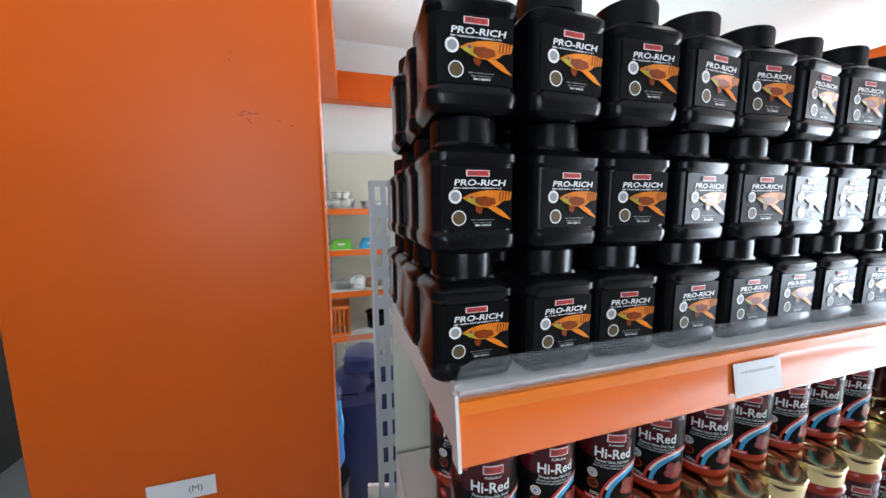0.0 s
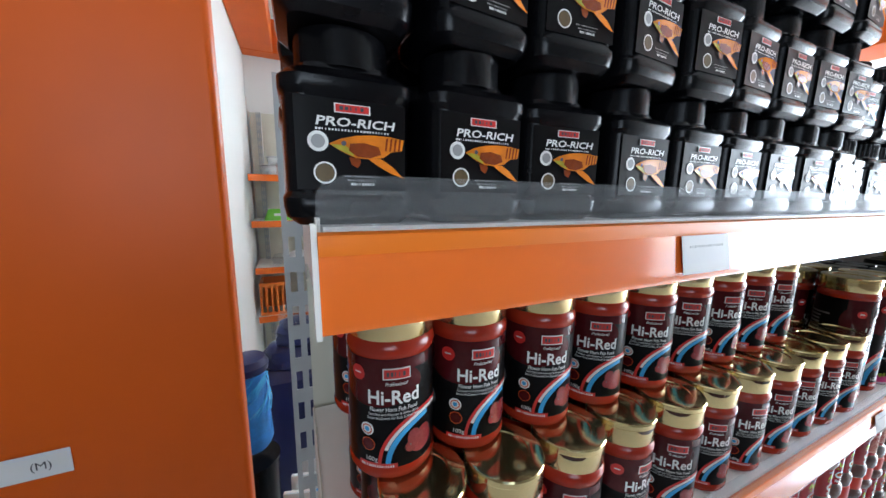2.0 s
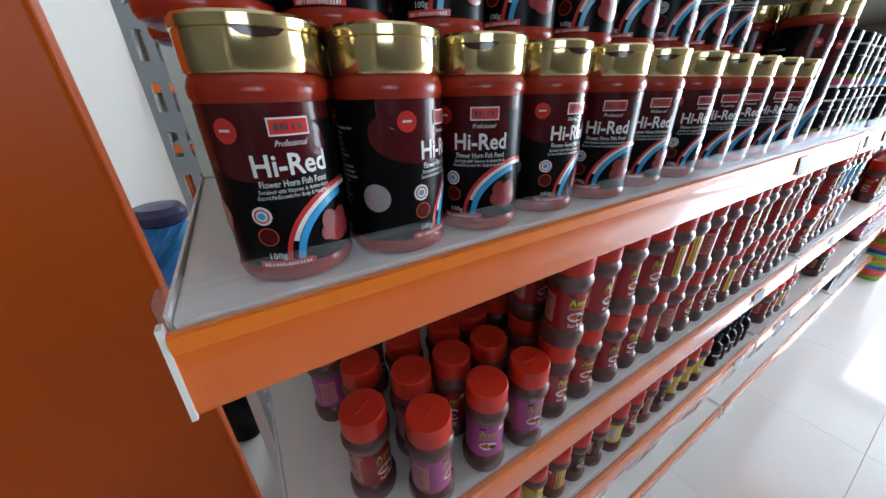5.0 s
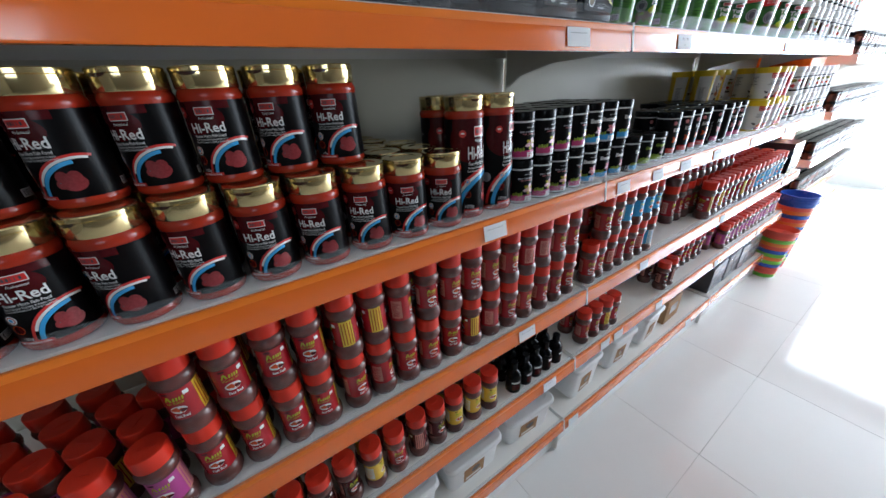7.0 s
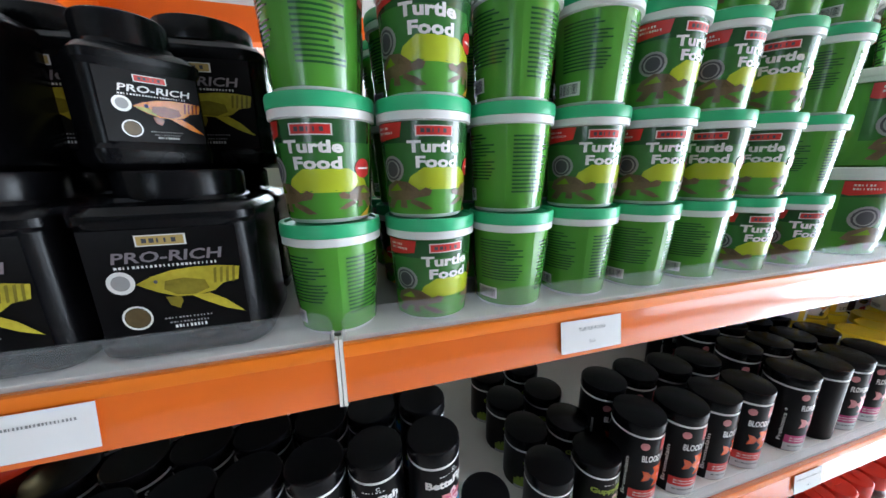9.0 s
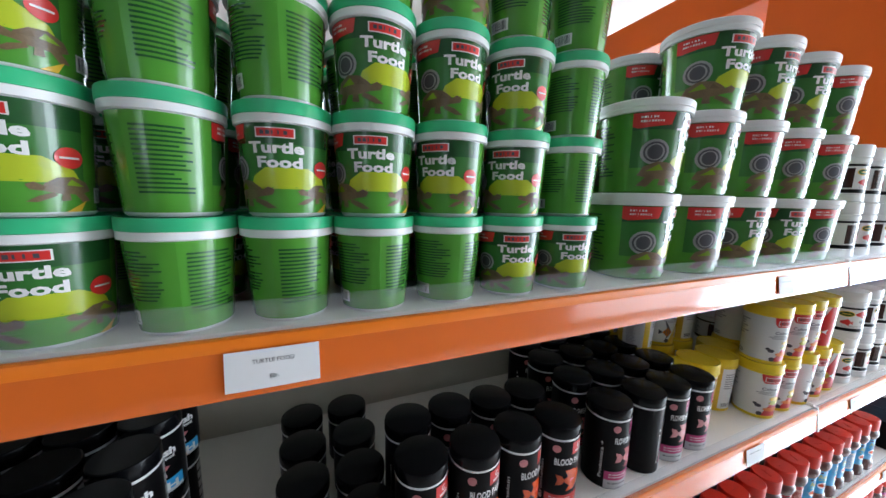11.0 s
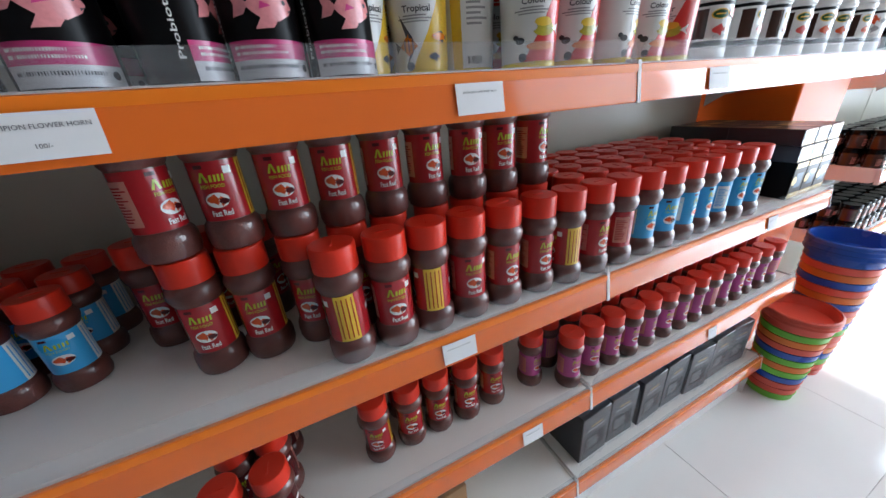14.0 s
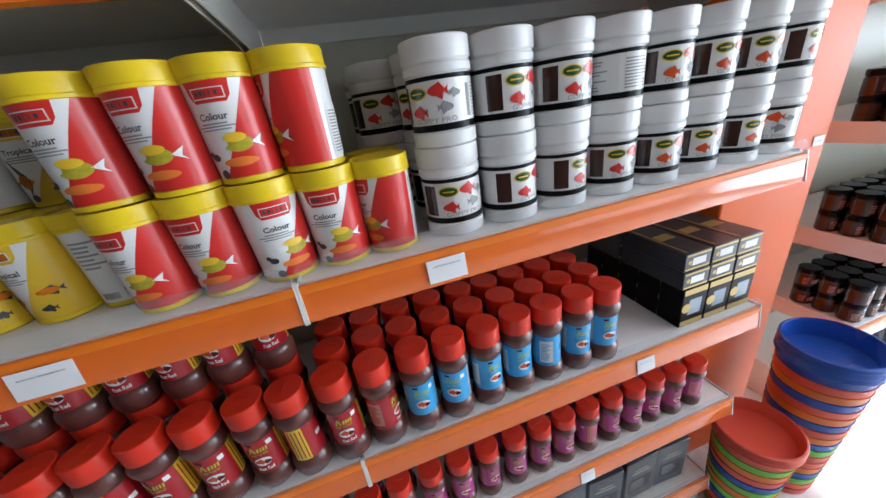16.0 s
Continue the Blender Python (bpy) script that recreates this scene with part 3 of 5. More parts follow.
# square black jar, three prints
SILVER_PRINT = material("dull_silver_print", (0.26, 0.23, 0.25), 0.3, 0.5)
def square_jar(kind, w, d, h, lid_r, fish_mat, fin_mat, title, label, title_mat=WHITE_PRINT, group="square black jars"):
    hx, hy = w / 2, d / 2
    r = w * 0.17
    body = Shape().loft([(hx - 0.006, hy - 0.006, r - 0.004, 0), (hx - 0.001, hy - 0.001, r, 0.004), (hx, hy, r, 0.009), (hx, hy, r, 0.013), (hx - 0.0016, hy - 0.0016, r, 0.016), (hx - 0.0016, hy - 0.0016, r, h - 0.034), (hx, hy, r, h - 0.031), (hx, hy, r, h - 0.026), (hx - 0.004, hy - 0.004, r, h - 0.0215), (lid_r * 0.97, lid_r * 0.9, r, h - 0.0195), (lid_r * 0.93, lid_r * 0.88, r, h - 0.017)], BLACK)
    lid = ribbed(Shape(), lid_r, h - 0.018, h, BLACK, 40, 0.0009)
    lw, z0, z1 = w * 0.40, 0.017, h - 0.035
    zc = (z0 + z1) / 2
    H = z1 - z0
    a = [rect(-lw, z0, lw, z1, BLACK_LABEL, 0)]
    a += plate(0.0, z0 + H * 0.90, w * 0.26, H * 0.10, RED if title_mat is WHITE_PRINT else GOLD_PAPER)
    a.append(words(title, 0.002, z0 + H * 0.755, H * 0.095, title_mat, 2, lw * 1.42, 0.22, bold=0.02))
    a += bars(-lw * 0.66, lw * 0.7, z0 + H * 0.655, z0 + H * 0.678, 24, WHITE_PRINT, 2)
    a += [ell(-lw * 0.62, z0 + H * 0.53, lw * 0.18, lw * 0.18, WHITE_PRINT, 2), ell(-lw * 0.62, z0 + H * 0.53, lw * 0.12, lw * 0.12, GREY_PRINT, 3)]
    a += [band(-lw * 0.52, z0 + H * 0.19, lw * 0.17, lw * 0.20, 0, 360, WHITE_PRINT, 2, 18), ell(-lw * 0.52, z0 + H * 0.19, lw * 0.165, lw * 0.165, OLIVE, 2)]
    def q(x, y):
        return (lw * (0.27 + 0.72 * x), z0 + H * (0.42 + 0.30 * y))
    a.append(poly([q(-0.98, 0.30), q(-0.7, 0.50), q(-0.3, 0.66), q(0.15, 0.72), q(0.6, 0.70), q(0.98, 0.62), q(0.92, 0.2), q(0.62, 0.12), q(0.42, -0.1), q(0.1, -0.2), q(-0.3, -0.18), q(-0.62, 0.0), q(-0.82, 0.16)], fish_mat, 3))
    a.append(poly([q(-0.94, 0.28), q(-0.8, 0.14), q(-0.58, 0.0), q(-0.36, -0.13), q(-0.42, 0.1), q(-0.6, 0.28)], FISH_GOLD, 4))
    a.append(poly([q(-0.46, 0.34), q(-0.1, 0.40), q(0.28, 0.28), q(0.34, 0.0), q(0.05, -0.16), q(-0.28, -0.12), q(-0.5, 0.08)], fin_mat, 4.3))
    a += [poly([q(x, 0.14), q(x + 0.05, 0.16), q(x + 0.1, 0.66), q(x + 0.04, 0.62)], fin_mat, 4.3) for x in (0.44, 0.56, 0.68, 0.80)]
    a.append(poly([q(0.0, -0.2), q(0.32, -0.16), q(0.62, -0.42), q(0.96, -0.90), q(0.6, -0.72), q(0.25, -0.44)], fish_mat, 4.6))
    a.append(poly([q(-0.5, -0.16), q(-0.44, -0.44), q(-0.28, -0.56), q(-0.2, -0.34), q(-0.22, -0.18)], fin_mat, 4.6))
    a += [ell(*q(-0.62, 0.34), 0.0012, 0.0012, INK, 5, 8)]
    a += bars(-lw * 0.18, lw * 0.5, z0 + H * 0.15, z0 + H * 0.165, 14, GREY_PRINT, 2) + bars(-lw * 0.12, lw * 0.44, z0 + H * 0.105, z0 + H * 0.12, 12, GREY_PRINT, 2) + bars(-lw * 0.06, lw * 0.4, z0 + H * 0.055, z0 + H * 0.085, 9, WHITE_PRINT, 2)
    lab = Shape().art(a, flat_face(-hy + 0.0014))
    kind_of(kind, label, "fish food jar", group, [("body", body, ""), ("lid", lid, "ribbed black screw lid"), ("label", lab, "black label with a printed fish")])


square_jar("arowana", 0.0640, 0.0620, 0.0935, 0.0240, AMBER, AMBER_DARK, "PRO-RICH", "square black plastic jar with an orange fish on its label")
square_jar("arowana_red", 0.0600, 0.0600, 0.0900, 0.0235, FISH_RED, MAROON, "PRO-RICH", "square black plastic jar with red fish on its label")
square_jar("arowana_gold", 0.103, 0.095, 0.122, 0.038, FISH_GOLD, DARK_OLIVE, "PRO-RICH", "large square black jar with a yellow-green fish on its label", SILVER_PRINT)

# round jar with a gold flip lid
def gold_jar(kind, r, h, label, tall=False):
    body = Shape().lathe([(r * 0.86, 0), (r * 0.95, 0.0015), (r, 0.005), (r, 0.008), (r * 0.97, 0.010), (r * 0.97, h - 0.034), (r * 1.0, h - 0.032), (r * 1.0, h - 0.028), (r * 0.96, h - 0.0245), (r * 0.9, h - 0.0215)], RED_BODY, 36)
    lid = Shape().lathe([(r * 0.955, h - 0.0225), (r * 0.97, h - 0.0215), (r * 0.97, h - 0.0065), (r * 0.955, h - 0.006), (r * 0.985, h - 0.0055), (r * 0.985, h - 0.0015), (r * 0.96, h - 0.0002), (r * 0.9, h), (r * 0.62, h - 0.0002), (r * 0.6, h - 0.0012)], GOLD, 40)
    notch = Shape().art([poly([(-0.011, h - 0.006), (-0.007, h - 0.0088), (0, h - 0.0098), (0.007, h - 0.0088), (0.011, h - 0.006)], BROWN_JAR, 1)], round_face(r * 0.97))
    z0, z1 = 0.0105, h - 0.0345
    H = z1 - z0
    c = 3.14159 * r * 0.97
    a = [rect(-c, z0, c, z1, BLACK_LABEL, 0)]
    a += [ell(-c * 0.12, z0 + H * 0.78, c * 0.34, H * 0.21, MAROON, 0.6, 28), rect(-c * 0.40, z1 - H * 0.1, c * 0.3, z1 - 0.0003, MAROON, 0.7)]
    a += [ell(-r * 0.72, z0 + H * 0.86, r * 0.17, r * 0.17, RED, 2), rect(-r * 0.80, z0 + H * 0.855, -r * 0.64, z0 + H * 0.87, WHITE_PRINT, 3)]
    a += plate(r * 0.12, z0 + H * 0.875, r * 0.56, H * 0.10)
    a.append(words("Professional", r * 0.12, z0 + H * 0.785, H * 0.035, WHITE_PRINT, 2, r * 0.44, 0.3))
    a.append(words("Hi-Red", r * 0.06, z0 + H * 0.665, H * 0.125, WHITE_PRINT, 2, r * 1.08, bold=0.02))
    a.append(words("Flower Horn Fish Food", r * 0.06, z0 + H * 0.555, H * 0.040, WHITE_PRINT, 2, r * 1.0, bold=0.01))
    a.append(words("Enriched with Vitamins & Amino Acids", r * 0.06, z0 + H * 0.51, H * 0.026, WHITE_PRINT, 2, r * 1.06))
    a.append(words("Ensure Hi-Growth For Body & Head Feeds", r * 0.06, z0 + H * 0.475, H * 0.026, WHITE_PRINT, 2, r * 1.12))
    a += [ell(-r * 0.52, z0 + H * 0.36, r * 0.15, r * 0.15, WHITE_PRINT, 2), band(-r * 0.52, z0 + H * 0.36, r * 0.09, r * 0.115, 0, 360, FISH_RED, 3, 16), ell(-r * 0.52, z0 + H * 0.36, r * 0.055, r * 0.055, CYAN, 3)]
    a += [ell(-r * 0.50, z0 + H * 0.22, r * 0.15, r * 0.15, MAROON, 2), band(-r * 0.50, z0 + H * 0.22, r * 0.14, r * 0.155, 0, 360, FISH_RED, 3, 16)]
    k = (r * 0.94, z0 + H * 0.02)
    a += [band(*k, H * 0.47, H * 0.50, 72, 180, RED, 2, 18), band(*k, H * 0.44, H * 0.47, 76, 160, WHITE_PRINT, 3, 14), band(*k, H * 0.39, H * 0.435, 95, 180, CYAN, 3, 16)]
    a.append(words("100g", -r * 0.42, z0 + H * 0.085, H * 0.042, WHITE_PRINT, 3))
    a += [rect(-r * 0.72, z0 + 0.0005, r * 0.12, z0 + H * 0.05, RED, 4)] + bars(-r * 0.66, r * 0.06, z0 + H * 0.012, z0 + H * 0.034, 16, WHITE_PRINT, 5)
    fx, fz = r * 0.66, z0 + H * 0.19
    a += [ell(fx, fz, r * 0.30, H * 0.10, FISH_ROSE, 4), ell(fx - r * 0.18, fz + H * 0.07, r * 0.15, H * 0.075, FISH_ROSE, 5), ell(fx + r * 0.08, fz + H * 0.07, r * 0.16, H * 0.07, FISH_ROSE, 5), ell(fx - r * 0.25, fz - H * 0.01, r * 0.13, H * 0.055, FISH_ROSE, 5), ell(fx - r * 0.27, fz + H * 0.01, r * 0.018, r * 0.018, INK, 6, 8)]
    b0 = c * 0.78
    a += [rect(b0 - r * 0.55, z0 + H * 0.06, b0 - r * 0.1, z0 + H * 0.16, WHITE_PRINT, 2)] + bars(b0 - r * 0.5, b0 - r * 0.14, z0 + H * 0.07, z0 + H * 0.15, 16, INK, 3)
    a += lines(-c * 0.9, -c * 0.55, z0 + H * 0.25, z0 + H * 0.85, 16, GREY_PRINT, 2, 4) + [ell(-r * 1.35, z0 + H * 0.34, r * 0.26, r * 0.26, material(kind + "_foil_seal", (0.55, 0.55, 0.56), 0.25, 0.6), 2)]
    lab = Shape().art(a, round_face(r * 0.97))
    kind_of(kind, label, "fish food jar", "red jars with gold lids", [("body", body, "red plastic body"), ("lid", lid, "shiny gold flip lid"), ("thumb_notch", notch, "dark thumb notch"), ("label", lab, "black printed label")])


gold_jar("gold", 0.0328, 0.126, "round red jar with a gold lid and black label")
gold_jar("gold_tall", 0.0345, 0.205, "tall red jar with a gold lid and black label")

# clear jars of pellets with red lids
def pellet_jar(kind, label, main, side, back, r=0.0252, h=0.122):
    g = h / 0.126
    body = Shape().lathe([(q, v * g) for q, v in ((r * 0.8, 0), (r * 0.93, 0.002), (r, 0.008), (r, 0.019), (r * 0.95, 0.024), (r * 0.835, 0.0275), (r * 0.835, 0.080), (r * 0.93, 0.0835), (r * 0.99, 0.089), (r * 0.99, 0.094), (r * 0.9, 0.0985), (r * 0.76, 0.102))], PELLET, 28)
    lid = ribbed(Shape(), r * 0.9, 0.1015 * g, h, RED_LID, 30, 0.0005)
    lid.box(-0.009, 0.009, -0.0011, 0.0011, h - 0.0003, h + 0.0009, RED_LID)
    R = r * 0.84
    z0, z1 = 0.0285 * g, 0.0795 * g
    H = z1 - z0
    c = 3.14159 * R
    a = [rect(-c, z0, c, z1, main, 0)]
    v0, v1 = z0 + H * 0.67, z0 + H * 0.83
    a += [poly([(-R * 0.52, v0), (-R * 0.42, v0), (-R * 0.33, v1 - 0.002), (-R * 0.26, v0), (-R * 0.15, v0), (-R * 0.27, v1), (-R * 0.38, v1)], YELLOW_GREEN, 1)]
    a += [rect(-R * 0.10, v0, R * 0.0, v0 + H * 0.11, YELLOW_GREEN, 1, 0.0006), rect(R * 0.07, v0, R * 0.15, v0 + H * 0.11, YELLOW_GREEN, 1, 0.0006), rect(R * 0.21, v0, R * 0.29, v0 + H * 0.11, YELLOW_GREEN, 1, 0.0006), rect(R * 0.36, v0, R * 0.44, v0 + H * 0.11, YELLOW_GREEN, 1, 0.0006)]
    a.append(words("FISH FOOD", -R * 0.05, z0 + H * 0.60, H * 0.06, YELLOW_GREEN, 2, R * 0.9))
    a += [rect(-R * 0.55, z0 + H * 0.89, -R * 0.2, z0 + H * 0.95, MAROON, 1), rect(R * 0.5, z0 + H * 0.78, R * 0.8, z0 + H * 0.90, WHITE_PRINT, 1)]
    a += [ell(-R * 0.05, z0 + H * 0.36, R * 0.46, H * 0.13, WHITE_PRINT, 1)] + fish(-R * 0.2, z0 + H * 0.37, R * 0.5, H * 0.17, FISH_RED, FISH_RED, 2) + fish(R * 0.2, z0 + H * 0.33, R * 0.4, H * 0.15, MAROON, FISH_RED, 2, False)
    if main is RED_LABEL:
        a.append(words("Fast Red", -R * 0.02, z0 + H * 0.135, H * 0.10, WHITE_PRINT, 2, R * 0.8, bold=0.02))
    s0 = c * 0.36
    a += [rect(s0, z0, s0 + R * 0.95, z1, side, 1)] + [rect(s0 + R * (0.12 + 0.22 * i), z0 + H * 0.06, s0 + R * (0.18 + 0.22 * i), z1 - H * 0.06, main, 2) for i in range(4)]
    a += [rect(-s0 - R * 1.0, z0 + H * 0.12, -s0 - R * 0.1, z1 - H * 0.14, back, 1)] + lines(-s0 - R * 0.92, -s0 - R * 0.2, z0 + H * 0.2, z1 - H * 0.2, 12, main, 2, 3)
    a += [rect(c * 0.86, z0 + H * 0.5, c * 0.98, z0 + H * 0.62, WHITE_PRINT, 2)]
    lab = Shape().art(a, round_face(R))
    kind_of(kind, label, "fish food jar", "pellet jars with red lids", [("body", body, "clear body full of brown pellets"), ("lid", lid, "red plastic screw lid"), ("label", lab, "")])


SALMON = material("pale_pink_print", (0.55, 0.22, 0.17), 0.35, vary=0.1)
pellet_jar("pellet", "clear jar of brown pellets with red lid and red label", RED_LABEL, YELLOW_PRINT, SALMON)
pellet_jar("pellet_blue", "clear jar of brown pellets with red lid and blue label", CYAN, WHITE_PRINT, WHITE_PRINT)
pellet_jar("pellet_pink", "clear jar of brown pellets with red lid and pink label", PINK_LABEL, SALMON, SALMON)
pellet_jar("pellet_yellow", "clear jar of brown pellets with red lid and yellow label", YELLOW_PRINT, RED, WHITE_PRINT)
pellet_jar("big_pellet", "large clear pellet jar with red lid and red label", RED_LABEL, YELLOW_PRINT, SALMON, 0.0280, 0.148)
pellet_jar("big_pellet_blue", "large clear pellet jar with red lid and blue label", CYAN, WHITE_PRINT, WHITE_PRINT, 0.0280, 0.148)
pellet_jar("pellet_dark", "clear jar of brown pellets with red lid and dark label", MAROON, SALMON, SALMON)

# tapered tubs
LIME_PRINT = material("lime_print", (0.20, 0.34, 0.02), 0.25, scale=20, vary=0.15, coat=0.4)
def tub(kind, r0, r1, h, lid_mat, label):
    def rad(v):
        return r0 + (r1 - r0) * v / h
    body = Shape().lathe([(r0 * 0.94, 0), (r0, 0.002), (rad(h - 0.012), h - 0.012), (rad(h - 0.012) * 1.03, h - 0.0115), (rad(h) * 1.03, h - 0.004)], WHITE if lid_mat is GREEN_LID else GREEN, 36)
    rim = Shape().lathe([(r1 * 1.01, h - 0.0155), (r1 * 1.045, h - 0.015), (r1 * 1.045, h - 0.0095), (r1 * 1.0, h - 0.009)], WHITE, 40)
    lid = Shape().lathe([(r1 * 1.03, h - 0.0096), (r1 * 1.06, h - 0.009), (r1 * 1.06, h - 0.0015), (r1 * 1.04, h), (r1 * 0.96, h), (r1 * 0.94, h - 0.0018), (r1 * 0.05, h - 0.0018)], lid_mat, 44)
    z0, z1 = 0.003, h - 0.016
    H = z1 - z0
    c = 3.14159 * r0
    a = [rect(-c, z0, c, z1, GREEN, 0), rect(-c * 0.5, z0, c * 0.42, z1, GREEN_MID, 1), rect(-c * 0.5, z0 + H * 0.78, c * 0.42, z1, GREEN_DARK, 1.5)]
    a += [rect(-c * 0.5, z0, c * 0.42, z0 + H * 0.30, GREEN, 2), poly([(-c * 0.22, z0 + H * 0.28), (c * 0.40, z0 + H * 0.28), (c * 0.36, z0 + H * 0.40), (c * 0.22, z0 + H * 0.52), (-c * 0.08, z0 + H * 0.52), (-c * 0.18, z0 + H * 0.42)], YELLOW_GREEN, 2.4)]
    a.append(poly([(-c * 0.46, z1 - H * 0.20), (-c * 0.24, z1 - H * 0.16), (-c * 0.22, z1 - H * 0.01), (-c * 0.5, z1 - H * 0.01), (-c * 0.5, z1 - H * 0.18)], RED, 3))
    a += bars(-c * 0.45, -c * 0.33, z1 - H * 0.075, z1 - H * 0.05, 6, WHITE_PRINT, 4) + bars(-c * 0.45, -c * 0.29, z1 - H * 0.125, z1 - H * 0.10, 9, WHITE_PRINT, 4)
    a += plate(0.0, z0 + H * 0.90, c * 0.26, H * 0.11)
    a.append(words("Turtle", 0.0, z0 + H * 0.74, H * 0.115, WHITE_PRINT, 4, c * 0.38, bold=0.04))
    a.append(words("Food", 0.002, z0 + H * 0.58, H * 0.115, WHITE_PRINT, 4, c * 0.31, bold=0.04))
    a += [ell(-c * 0.33, z0 + H * 0.50, c * 0.105, c * 0.105, GREY_PRINT, 3), band(-c * 0.33, z0 + H * 0.50, c * 0.07, c * 0.085, 0, 360, INK, 4), ell(-c * 0.33, z0 + H * 0.50, c * 0.055, c * 0.06, INK, 4)]
    a += [ell(c * 0.34, z0 + H * 0.52, c * 0.072, c * 0.072, RED, 4), rect(c * 0.29, z0 + H * 0.51, c * 0.39, z0 + H * 0.53, WHITE_PRINT, 5)]
    for tx, tz, k, m in ((-c * 0.25, z0 + H * 0.22, 1.0, 1), (c * 0.31, z0 + H * 0.22, 0.75, -1)):
        def q(x, y):
            return (tx + m * x * c * 0.19 * k, tz + y * H * 0.17 * k)
        a.append(poly([q(-1, -0.1), q(-0.8, 0.55), q(-0.3, 0.95), q(0.25, 0.85), q(0.65, 0.4), q(0.8, -0.1), q(0.3, -0.35), q(-0.5, -0.4)], SHELL, 4))
        a += [poly([q(0.6, 0.15), q(0.95, 0.5), q(1.2, 0.3), q(1.1, -0.05), q(0.75, -0.15)], SHELL, 4.5), poly([q(0.4, -0.25), q(0.85, -0.5), q(1.25, -0.95), q(0.9, -0.98), q(0.3, -0.5)], SHELL, 4.5), poly([q(-0.7, -0.3), q(-1.0, -0.9), q(-0.6, -1.0), q(-0.3, -0.35)], SHELL, 4.5), poly([q(-0.1, -0.35), q(-0.15, -0.85), q(0.2, -0.9), q(0.15, -0.35)], SHELL, 4.5)]
        a += [poly([q(-0.7, 0.2), q(-0.2, 0.75), q(0.0, 0.3)], LIME_PRINT, 5), poly([q(0.1, 0.3), q(0.2, 0.7), q(0.5, 0.25)], OLIVE, 5)]
    a.append(poly([(c * 0.38, z0), (c * 0.42, z0 + H * 0.11), (c * 0.30, z0)], YELLOW_PRINT, 5))
    b = c * 0.5
    a += [rect(b, z0 + H * 0.08, b + c * 0.2, z0 + H * 0.24, WHITE_PRINT, 2)] + bars(b + c * 0.015, b + c * 0.185, z0 + H * 0.10, z0 + H * 0.22, 20, INK, 3)
    a += lines(b + c * 0.04, b + c * 0.42, z0 + H * 0.36, z0 + H * 0.92, 14, GREEN_DARK, 2, 5) + lines(-c * 0.95, -c * 0.6, z0 + H * 0.2, z0 + H * 0.9, 15, GREEN_DARK, 2, 6)
    lab = Shape().art(a, round_face(rad))
    kind_of(kind, label, "turtle food tub", "stacked turtle food tubs", [("body", body, ""), ("rim", rim, "white plastic rim"), ("lid", lid, ""), ("label", lab, "green printed label")])


tub("turtle", 0.0293, 0.0349, 0.0840, GREEN_LID, "green plastic turtle food tub with a mint green lid")
tub("turtle_large", 0.0465, 0.0545, 0.1130, WHITE, "large green turtle food tub with a white lid")

